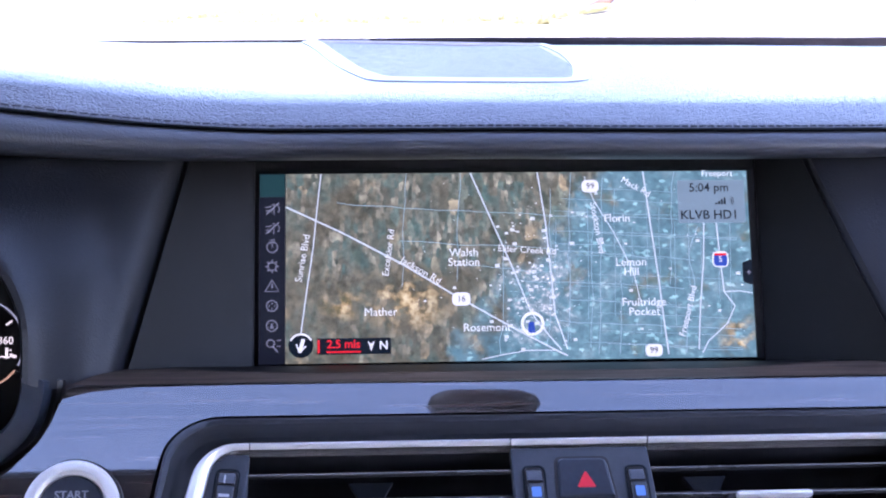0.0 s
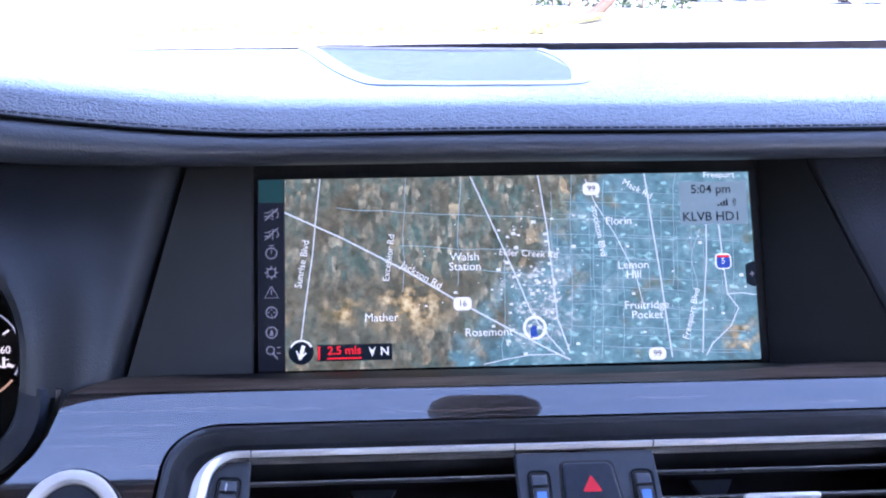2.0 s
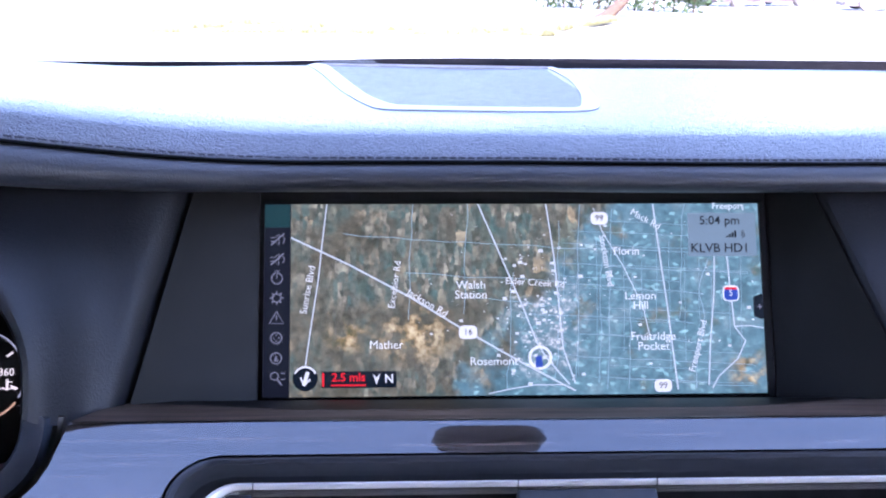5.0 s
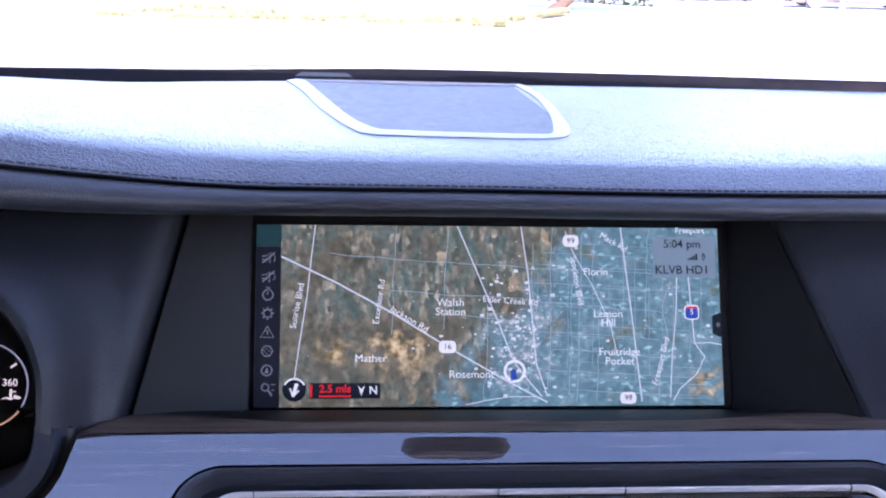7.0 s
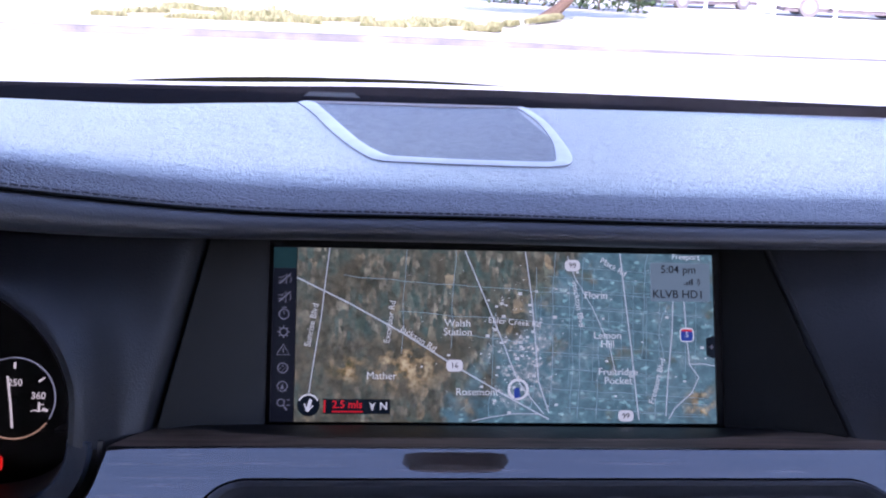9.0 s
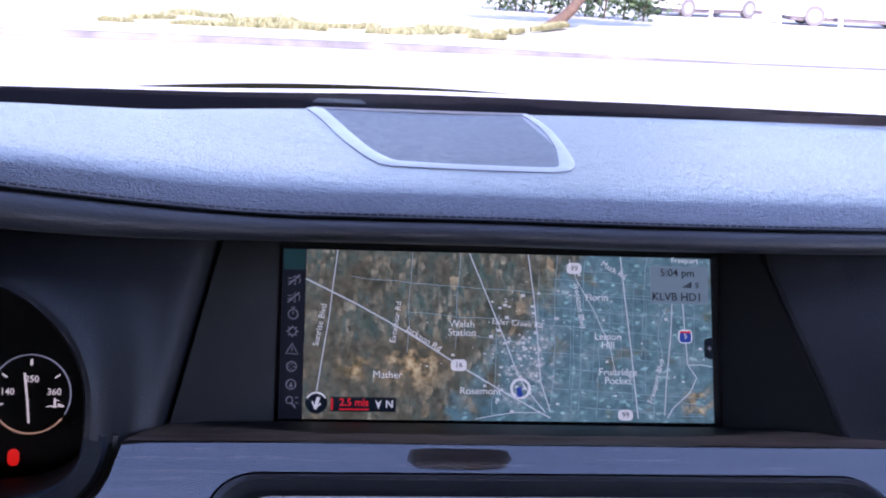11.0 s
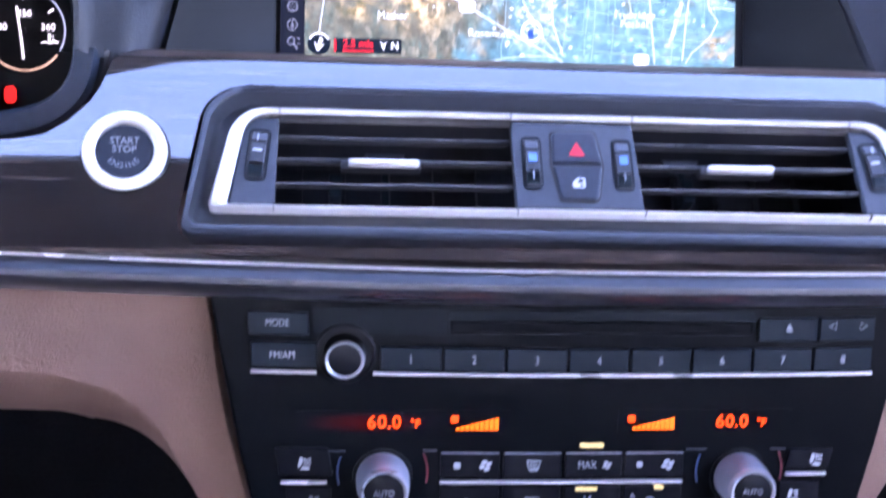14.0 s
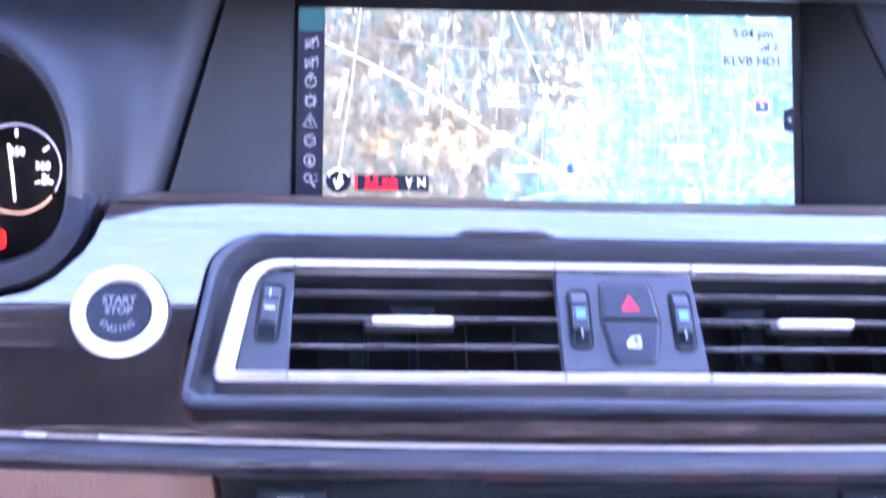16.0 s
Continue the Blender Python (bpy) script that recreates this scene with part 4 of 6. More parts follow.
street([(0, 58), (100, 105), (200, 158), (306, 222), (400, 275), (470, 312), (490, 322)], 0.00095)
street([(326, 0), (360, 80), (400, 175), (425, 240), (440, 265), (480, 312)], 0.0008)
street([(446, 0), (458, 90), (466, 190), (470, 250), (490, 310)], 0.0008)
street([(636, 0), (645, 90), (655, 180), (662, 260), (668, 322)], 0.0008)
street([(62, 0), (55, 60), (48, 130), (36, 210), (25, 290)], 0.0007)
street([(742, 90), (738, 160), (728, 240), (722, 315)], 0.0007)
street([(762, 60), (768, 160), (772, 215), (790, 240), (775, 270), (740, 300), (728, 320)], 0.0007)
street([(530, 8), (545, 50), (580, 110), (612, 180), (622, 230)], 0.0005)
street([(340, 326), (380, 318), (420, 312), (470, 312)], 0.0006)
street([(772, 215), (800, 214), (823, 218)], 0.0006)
rng = random.Random(4)
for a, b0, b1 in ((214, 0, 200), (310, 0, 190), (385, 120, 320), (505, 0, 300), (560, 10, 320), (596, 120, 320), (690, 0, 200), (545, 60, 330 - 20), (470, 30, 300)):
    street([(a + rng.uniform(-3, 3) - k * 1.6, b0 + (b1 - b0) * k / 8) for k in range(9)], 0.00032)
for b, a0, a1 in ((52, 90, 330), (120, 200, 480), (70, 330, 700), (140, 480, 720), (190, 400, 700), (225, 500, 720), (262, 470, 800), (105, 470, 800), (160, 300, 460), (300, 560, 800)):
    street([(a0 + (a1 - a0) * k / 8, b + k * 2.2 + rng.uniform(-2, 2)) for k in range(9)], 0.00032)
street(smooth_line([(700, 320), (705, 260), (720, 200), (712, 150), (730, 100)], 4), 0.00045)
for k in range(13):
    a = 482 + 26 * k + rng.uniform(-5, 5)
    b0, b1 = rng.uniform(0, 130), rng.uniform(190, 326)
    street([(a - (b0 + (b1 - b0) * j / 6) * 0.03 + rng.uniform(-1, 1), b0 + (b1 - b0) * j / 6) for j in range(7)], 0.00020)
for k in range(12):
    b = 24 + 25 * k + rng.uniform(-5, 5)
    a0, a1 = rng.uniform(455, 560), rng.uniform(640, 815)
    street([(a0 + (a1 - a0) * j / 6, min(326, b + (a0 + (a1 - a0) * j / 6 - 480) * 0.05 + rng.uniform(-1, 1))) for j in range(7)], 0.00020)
bm = bmesh.new()
for k in range(290):
    a = rng.gauss(425, 40) if k < 190 else rng.uniform(200, 810)
    b = rng.gauss(205, 70) if k < 190 else rng.uniform(10, 300)
    if 5 < a < 815 and 5 < b < 320:
        p = Vector(on_map(a, b))
        r = 0.00018 + 0.0011 * rng.random() ** 4
        slab(bm, [(p.x - r, p.y - r * 0.7), (p.x + r, p.y - r * 0.7), (p.x + r * 0.8, p.y + r * 0.7), (p.x - r, p.y + r * 0.6)], -0.0020, -0.0019)
tagged(part("roof_speckle", bm, ROOF, display, "scattered pale roofs"), kind="stuff")
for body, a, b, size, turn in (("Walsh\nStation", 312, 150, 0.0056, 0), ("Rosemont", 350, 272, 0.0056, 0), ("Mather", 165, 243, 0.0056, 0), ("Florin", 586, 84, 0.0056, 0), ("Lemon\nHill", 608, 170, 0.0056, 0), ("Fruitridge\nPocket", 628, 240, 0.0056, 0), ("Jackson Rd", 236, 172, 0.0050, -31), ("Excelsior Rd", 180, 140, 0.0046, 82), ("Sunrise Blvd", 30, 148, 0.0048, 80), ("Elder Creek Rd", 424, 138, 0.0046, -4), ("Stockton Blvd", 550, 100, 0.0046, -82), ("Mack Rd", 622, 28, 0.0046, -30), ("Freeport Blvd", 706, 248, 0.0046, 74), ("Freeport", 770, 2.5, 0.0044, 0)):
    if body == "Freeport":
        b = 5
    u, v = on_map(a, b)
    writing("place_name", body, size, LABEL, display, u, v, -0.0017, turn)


def shield(a, b, body, w, h, colour, ink):
    u, v = on_map(a, b)
    s = plate("road_shield", rbox(u, v, w, h, 0.0022, 4), -0.0019, -0.0016, LABEL, display, 0, "pale road number shield")
    plate("shield_face", rbox(u, v - 0.0004 * (colour is MAP_BLUE), w * 0.84, h * 0.76, 0.0016, 4), -0.0017, -0.00155, colour, s, 0)
    writing("number", body, 0.0042, ink, s, u, v, -0.0015)


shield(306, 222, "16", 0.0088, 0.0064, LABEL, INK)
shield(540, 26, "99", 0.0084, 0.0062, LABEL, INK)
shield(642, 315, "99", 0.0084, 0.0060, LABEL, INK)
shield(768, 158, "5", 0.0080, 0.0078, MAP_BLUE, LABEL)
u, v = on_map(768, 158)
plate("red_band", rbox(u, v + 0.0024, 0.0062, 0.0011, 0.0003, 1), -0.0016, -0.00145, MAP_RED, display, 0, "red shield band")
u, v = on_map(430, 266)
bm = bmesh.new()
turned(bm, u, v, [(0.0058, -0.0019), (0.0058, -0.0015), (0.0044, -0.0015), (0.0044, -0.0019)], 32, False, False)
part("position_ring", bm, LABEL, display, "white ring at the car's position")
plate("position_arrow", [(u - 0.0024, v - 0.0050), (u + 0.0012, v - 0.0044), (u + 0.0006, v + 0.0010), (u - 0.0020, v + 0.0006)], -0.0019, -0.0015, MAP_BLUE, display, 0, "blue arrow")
info = plate("info_box", rbox(0.1026, 0.0310, 0.0336, 0.0216, 0.0004, 1), -0.0019, -0.0014, INFO, display, 0, "pale blue box with clock and station")
writing("clock", "5:04 pm", 0.0062, INK, info, 0.1016, 0.0378, -0.0012, bold=0.00004)
writing("station", "KLVB HD1", 0.0064, INK, info, 0.1012, 0.0240, -0.0012, bold=0.00005)
bm = bmesh.new()
for k in range(4):
    h = 0.0008 + 0.0009 * k
    slab(bm, [(0.1046 + 0.0014 * k, 0.0294), (0.1055 + 0.0014 * k, 0.0294), (0.1055 + 0.0014 * k, 0.0294 + h), (0.1046 + 0.0014 * k, 0.0294 + h)], -0.0014, -0.0012)
for r in (0.0012, 0.0022):
    ribbon(bm, arc(0.1115, 0.0312, r, -60, 60, 8), 0.0004, -0.0014, -0.0012)
part("signal_bars", bm, INK, info)
u, v = -0.1010, -0.0378
bm = bmesh.new()
turned(bm, u, v, [(0.0060, -0.0019), (0.0060, -0.0014)], 32)
compass = part("compass", bm, INK, display, "black compass disc")
bm = bmesh.new()
ribbon(bm, arc(u, v, 0.0054, 25, 155, 14), 0.0009, -0.0014, -0.0012)
ribbon(bm, [(u + 0.0012, v + 0.0030), (u - 0.0006, v - 0.0034)], 0.0018, -0.0014, -0.0012)
ribbon(bm, [(u - 0.0022, v + 0.0006), (u - 0.0006, v - 0.0034), (u + 0.0024, v - 0.0004)], 0.0009, -0.0014, -0.0012)
part("compass_arrow", bm, LABEL, compass)
scale_bar = plate("scale_bar", rbox(-0.0755, -0.0385, 0.0355, 0.0078, 0.0003, 1), -0.0019, -0.0015, INK, display, 0, "black map scale strip")
writing("scale_text", "2.5 mls", 0.0056, MAP_RED, scale_bar, -0.0805, -0.0376, -0.0012, bold=0.00012)
plate("scale_line", rbox(-0.0805, -0.0412, 0.0165, 0.0008, 0.0001, 1), -0.0015, -0.0012, MAP_RED, scale_bar)
plate("scale_end", rbox(-0.0925, -0.0385, 0.0010, 0.0064, 0.0001, 1), -0.0015, -0.0012, MAP_RED, scale_bar)
plate("north_arrow", [(-0.0690, -0.0358), (-0.0672, -0.0410), (-0.0654, -0.0358), (-0.0672, -0.0376)], -0.0015, -0.0012, LABEL, scale_bar)
writing("north_letter", "N", 0.0056, LABEL, scale_bar, -0.0612, -0.0384, -0.0012, bold=0.0001)
plate("more_tab", rounded([(0.1165, -0.0095), (0.1212, -0.0115), (0.1212, 0.0020), (0.1165, 0.0000)], 0.001), -0.0019, -0.0012, INK, display, 0, "dark tab with a small cross")
bm = bmesh.new()
ribbon(bm, [(0.1182, -0.0048), (0.1206, -0.0048)], 0.0005, -0.0012, -0.0011)
ribbon(bm, [(0.1194, -0.0060), (0.1194, -0.0036)], 0.0005, -0.0012, -0.0010)
part("cross", bm, ICON, display)


def icon(k, v):
    bm = bmesh.new()
    u, s, a, b = -0.1150, 0.0004, -0.0020, -0.0016
    if k < 2:
        ribbon(bm, [(u - 0.0030, v - 0.0026), (u + 0.0032, v + 0.0030)], s * 1.5, a, b)
        ribbon(bm, [(u - 0.0032, v + 0.0010), (u - 0.0012, v + 0.0010), (u + 0.0008, v + 0.0028), (u + 0.0008, v - 0.0028), (u - 0.0012, v - 0.0008), (u - 0.0032, v - 0.0008)], s, a, b + 0.00005)
        ribbon(bm, arc(u + 0.0010, v, 0.0024, -45, 45, 6), s, a, b)
    elif k in (2, 3, 5, 6):
        ribbon(bm, arc(u, v, 0.0026 if k != 3 else 0.0020, 0, 360, 24), s * 1.3, a, b)
    if k == 2:
        ribbon(bm, [(u, v), (u, v + 0.0018)], s, a, b)
        ribbon(bm, [(u - 0.0012, v + 0.0036), (u + 0.0012, v + 0.0036)], s, a, b)
    if k == 3:
        for t in range(8):
            c, d = math.cos(t * math.pi / 4), math.sin(t * math.pi / 4)
            ribbon(bm, [(u + 0.0023 * c, v + 0.0023 * d), (u + 0.0033 * c, v + 0.0033 * d)], s * 1.4, a, b)
    if k == 4:
        ribbon(bm, [(u, v + 0.0030), (u - 0.0034, v - 0.0026), (u + 0.0034, v - 0.0026), (u, v + 0.0030)], s * 1.2, a, b)
        ribbon(bm, [(u, v + 0.0012), (u, v - 0.0012)], s * 1.2, a, b)
    if k == 5:
        for t in range(4):
            c, d = math.cos(t * math.pi / 2), math.sin(t * math.pi / 2)
            slab(bm, [(u + 0.0013 * c - 0.0004, v + 0.0013 * d - 0.0004), (u + 0.0013 * c + 0.0004, v + 0.0013 * d - 0.0004), (u + 0.0013 * c, v + 0.0013 * d + 0.0005)], a, b)
    if k == 6:
        slab(bm, [(u - 0.0010, v - 0.0014), (u + 0.0010, v - 0.0014), (u, v + 0.0016)], a, b)
    if k == 7:
        ribbon(bm, arc(u - 0.0006, v + 0.0008, 0.0018, 0, 360, 18), s * 1.3, a, b)
        ribbon(bm, [(u + 0.0008, v - 0.0008), (u + 0.0028, v - 0.0034)], s * 2, a, b)
        ribbon(bm, [(u + 0.0024, v + 0.0022), (u + 0.0042, v + 0.0022)], s, a, b)
        ribbon(bm, [(u + 0.0024, v - 0.0006), (u + 0.0042, v - 0.0006)], s, a, b)
    part("icon", bm, ICON, sidebar, "thin grey sign")


for k, v in enumerate((0.0292, 0.0195, 0.0103, 0.0008, -0.0088, -0.0184, -0.0281, -0.0374)):
    icon(k, v)
plate("sidebar_head", [(-0.1210, 0.0352), (-0.1089, 0.0352), (-0.1089, 0.0464), (-0.1210, 0.0464)], -0.0020, -0.0017, glow("map_head", (0.012, 0.05, 0.055), 0.1), sidebar, 0, "dark green field")

# ---- instrument cluster ----
cluster = thing("instrument_cluster", DIALS, "black instrument cluster in a rounded grey cowl", "instrument cluster")


def oval(cx, a, high, low, w, n=144):
    return [(*cluster_loop(2 * math.pi * (i + 0.5) / n, cx, 0.0008, a, high, low), w) for i in range(n)]


def rim(grow, w):
    """A loop round the instruments that is wide below and narrow above."""
    out = []
    for x, y, _ in oval(-0.2868, 0.0810, 0.0620, 0.0440, 0, 576):
        k = ease((-y - 0.0122) / 0.0005)
        d = Vector(((x + 0.2868) / 0.081, (y - 0.0008) / 0.044))
        d = Vector((math.copysign(abs(d.x) ** 3, d.x), math.copysign(abs(d.y) ** 3, d.y))).normalized()
        out.append((x + d.x * grow * k * 0.86, y + d.y * grow * k, w))
    return out


bm = bmesh.new()
loft(bm, [rim(0.0122, 0.020), rim(0.0120, 0.0765), rim(0.0110, 0.0786), rim(0.0014, 0.0790), rim(0.0, 0.0775)], False, False)
part("cowl", bm, COWL_GREY, cluster, "satin grey-black rim", True)
bm = bmesh.new()
loft(bm, [rim(0.0, 0.0778), oval(-0.2980, 0.0820, 0.0610, 0.0450, 0.010, 576), oval(-0.3020, 0.0830, 0.0620, 0.0460, -0.004, 576)], False, False)
part("inner_wall", bm, DUCT, cluster, "black inner wall", True)
bm = bmesh.new()
loft(bm, [rim(0.0120, 0.0690), rim(0.0145, 0.0700), rim(0.0166, 0.0690), rim(0.0168, 0.0200)], False, False)
part("edge_seal", bm, BLACK, cluster, "black seal against the wood", True)
bm = bmesh.new()
loft(bm, [oval(-0.302, 0.0860, 0.0640, 0.0480, -0.008), oval(-0.302, 0.0860, 0.0640, 0.0480, -0.002)], True, True)
part("dial_plate", bm, DIAL, cluster, "matt black dial plate")
gauge = new("temperature_gauge")
gauge.parent = cluster
gauge.matrix_local = Matrix.Translation((-0.2500, -0.0005, -0.002))
tagged(gauge, "small round temperature gauge with a white needle")
bm = bmesh.new()
ribbon(bm, arc(0, 0, 0.0206, -30, 210, 40), 0.0005, 0, 0.0016)
part("pale_ring", bm, RING_LIGHT, gauge, "pale ring")
bm = bmesh.new()
ribbon(bm, arc(0, 0, 0.0206, 212, 322, 24), 0.0007, 0, 0.0015)
part("warm_ring", bm, AMBER_RING, gauge, "warm-lit lower arc")
bm = bmesh.new()
for a in spread(200, -20, 4):
    c, s = math.cos(radians(a)), math.sin(radians(a))
    ribbon(bm, [(0.0150 * c, 0.0150 * s), (0.0182 * c, 0.0182 * s)], 0.0011 if a in (200, 90) else 0.0008, 0, 0.0010)
part("marks", bm, WHITE_LIGHT, gauge, "white marks")
for body, u, v in (("140", -0.0118, 0.0010), ("250", 0.0005, 0.0078), ("360", 0.0122, 0.0012)):
    writing("gauge_number", body, 0.0049, WHITE_LIGHT, gauge, u, v, 0.0010, bold=0.00005)
bm = bmesh.new()
ribbon(bm, [(0.0000, -0.0150), (-0.0010, -0.004), (-0.0030, 0.0112)], 0.0010, 0.0020, 0.0028)
part("needle", bm, WHITE_LIGHT, gauge, "white needle")
bm = bmesh.new()
turned(bm, -0.0008, -0.001, [(0.0022, 0.0012), (0.0022, 0.0016), (0.0014, 0.0020)], 20)
part("hub", bm, DIAL, gauge)
bm = bmesh.new()
ribbon(bm, [(0.0125, -0.0062), (0.0125, -0.0020)], 0.0009, 0, 0.0010)
ribbon(bm, [(0.0085, -0.0066), (0.0105, -0.0060), (0.0125, -0.0068), (0.0145, -0.0060), (0.0165, -0.0066)], 0.0006, 0, 0.0011)
ribbon(bm, [(0.0125, -0.0032), (0.0148, -0.0032)], 0.0005, 0, 0.0009)
part("coolant_sign", bm, WHITE_LIGHT, gauge, "white thermometer sign")
bm = bmesh.new()
slab(bm, rbox(-0.2575, -0.0335, 0.0056, 0.0086, 0.0026, 4), -0.002, -0.0006)
part("warning_light", bm, RED_LIGHT, cluster, "glowing red warning light")
bm = bmesh.new()
turned(bm, -0.345, 0.004, [(0.047, -0.002), (0.047, 0.0004), (0.0455, 0.0006), (0.0455, -0.002)], 64, False, False)
part("speed_ring", bm, WHITE_LIGHT, cluster, "pale speedometer ring")

# ---- radio and climate unit ----
radio = thing("radio_and_climate_unit", RADIO, "glossy black radio and climate panel with lit displays", "car radio")
RX = 0.0235


def bend(u):
    return 0.075 * (u - 0.045) ** 2


def bent(ob):
    for vert in ob.data.vertices:
        vert.co.y += bend(vert.co.x)
    return ob


FASCIA = [(-0.1515, 0.066), (-0.1500, 0.052), (-0.1462, 0.026), (-0.1372, -0.024), (-0.1280, -0.066), (-0.1150, -0.120)]
poly = FASCIA[::-1] + [(2 * RX - u, v) for u, v in FASCIA]
poly = [(u, v) for u, v in poly][::-1]
bm = bmesh.new()
slab(bm, poly, -0.030, 0.0, 0.0015)
part("fascia", bm, GLOSS, radio, "glossy black front")


def key(u0, u1, v0, v1, name="key", w=0.0022, skew=0.0, mat=KEY):
    bm = bmesh.new()
    slab(bm, rounded([(u0 + skew, v0), (u1 + skew, v0), (u1, v1), (u0, v1)], 0.0006, 2), -0.001, w, 0.0007)
    return bent(part(name, bm, mat, radio, "black key"))


def lettered(ob, body, u, v, size=0.0058, w=0.0023, mat=PRINT, squeeze=0.8):
    return writing("letters", body, size, mat, ob, u, v + bend(u), w, squeeze=squeeze)


lettered(key(-0.1325, -0.1035, 0.0305, 0.0420, skew=0.0006), "MODE", -0.1182, 0.0366, 0.0050)
lettered(key(-0.1312, -0.0995, 0.0145, 0.0272, skew=0.0006), "FM/AM", -0.1158, 0.0208, 0.0052)
edges = spread(-0.0695, 0.1775, 8)
for k in range(8):
    lettered(key(edges[k] + 0.0005, edges[k + 1] - 0.0005, 0.0135, 0.0258), str(k + 1), (edges[k] + edges[k + 1]) / 2, 0.0198, 0.0060)
eject = key(0.1180, 0.1482, 0.0295, 0.0412)
plate("eject_sign", [(0.1317, 0.0362), (0.1349, 0.0362), (0.1333, 0.0392)], 0.0020, 0.0025, PRINT, eject)
plate("eject_line", rbox(0.1333, 0.0353, 0.0032, 0.0007, 0.0001, 1), 0.0020, 0.0025, PRINT, eject)
seek = key(0.1492, 0.1775, 0.0295, 0.0412)
for sx, u in ((-1, 0.1555), (1, 0.1715)):
    bm = bmesh.new()
    ribbon(bm, [(u + sx * 0.0018, 0.0380), (u - sx * 0.0000 + sx * -0.0018, 0.0398), (u - sx * 0.0018, 0.0362), (u + sx * 0.0018, 0.0380)], 0.0004, 0.0020, 0.0025)
    part("seek_sign", bm, PRINT, seek)
bm = bmesh.new()
slab(bm, rbox(0.0400, 0.0380, 0.1530, 0.0125, 0.002, 3), -0.001, 0.0004, 0.0002)
shelf = bent(part("disc_panel", bm, FLUSH, radio, "black panel round the disc slot"))
bm = bmesh.new()
slab(bm, rbox(-0.0690, 0.0382, 0.0640, 0.0130, 0.001, 3), -0.001, 0.0003, 0.0001)
bent(part("plain_panel", bm, FLUSH, radio, "plain black strip"))
# No cut-out here: the slot's inner shade is given by a dark plate.
bm = bmesh.new()
slot_out = rbox(0.0400, 0.0358, 0.1510, 0.0074, 0.0012, 3)
loft(bm, [lift(slot_out, 0.0002), lift(slot_out, 0.0009), lift(shrunk(slot_out, 0.0008), 0.0008), lift(shrunk(slot_out, 0.0014), 0.00045)], False, True)
bent(part("disc_slot", bm, GLOSS, shelf, "narrow disc slot"))
for u0, u1 in ((-0.1308, -0.0995), (-0.0722, 0.1780)):
    bm = bmesh.new()
    rows = []
    for u in spread(u0, u1, 24):
        rows.append([(u, 0.0122 + bend(u) + 0.0010 * math.cos(a), 0.0006 + 0.0016 * math.sin(a)) for a in spread(0, 5.2359, 5)])
    swept(bm, rows)
    part("chrome_bar", bm, BRIGHT, radio, "bright chrome bar", True)
ku, kv = -0.0860, 0.0228
bm = bmesh.new()
turned(bm, ku, kv, [(0.0152, -0.001), (0.0152, 0.0016), (0.0140, 0.0020), (0.0136, 0.0004)], 44)
knob = part("volume_knob", bm, KEY_DARK, radio, "round volume knob with a chrome edge", True)
bm = bmesh.new()
turned(bm, ku, kv, [(0.0104, 0.000), (0.0100, 0.0080), (0.0096, 0.0105)], 44, False, False)
part("knob_side", bm, KEY_DARK, knob, "", True)
bm = bmesh.new()
turned(bm, ku, kv, [(0.0096, 0.0100), (0.0094, 0.0115), (0.0088, 0.0122), (0.0078, 0.0116), (0.0076, 0.0100)], 44, False, False)
part("knob_ring", bm, RING, knob, "bright ring", True)
bm = bmesh.new()
turned(bm, ku, kv, [(0.0077, 0.0090), (0.0077, 0.0108), (0.0070, 0.0111)], 44)
part("knob_face", bm, KEY_DARK, knob, "", True)

# displays
for u0, u1, v0, v1 in ((-0.108, -0.0040, -0.0185, -0.0055), (0.0500, 0.1400, -0.0185, -0.0055)):
    bm = bmesh.new()
    slab(bm, rbox((u0 + u1) / 2, (v0 + v1) / 2, u1 - u0, v1 - v0, 0.001, 2), -0.001, 0.0002)
    part("display_window", bm, GLOSS, radio, "dark display window")
plate("display_haze", rbox(-0.0745, -0.0118, 0.0700, 0.0120, 0.0010, 2), 0.0, 0.0003, AMBER_DIM, radio, 0, "faint red glow")
for u, sx in ((-0.0660, 1), (0.1085, 1)):
    for ch, off in (("6", -0.0065), ("0", -0.0015), (".", 0.0021), ("0", 0.0057)):
        writing("digit", ch, 0.0092, AMBER, radio, u + off, -0.0118, 0.0005, bold=0.00012)
    writing("degree_sign", "°F", 0.0060, AMBER, radio, u + 0.0148, -0.0125, 0.0005, bold=0.00008)
for u in (-0.0310, 0.0575):
    for k in range(9):
        h = 0.0014 + 0.0006 * k
        a = u + 0.0024 * k
        bm = bmesh.new()
        slab(bm, [(a, -0.0158), (a + 0.0017, -0.0158), (a + 0.0017, -0.0158 + h), (a, -0.0158 + h - 0.0004)], 0.0, 0.0006)
        part("fan_bar", bm, AMBER_BAR, radio, "amber fan bar")
    plate("fan_sign", rbox(u - 0.0008, -0.0102, 0.0036, 0.0034, 0.0006, 2), 0.0, 0.0006, AMBER, radio, 0, "amber fan sign")


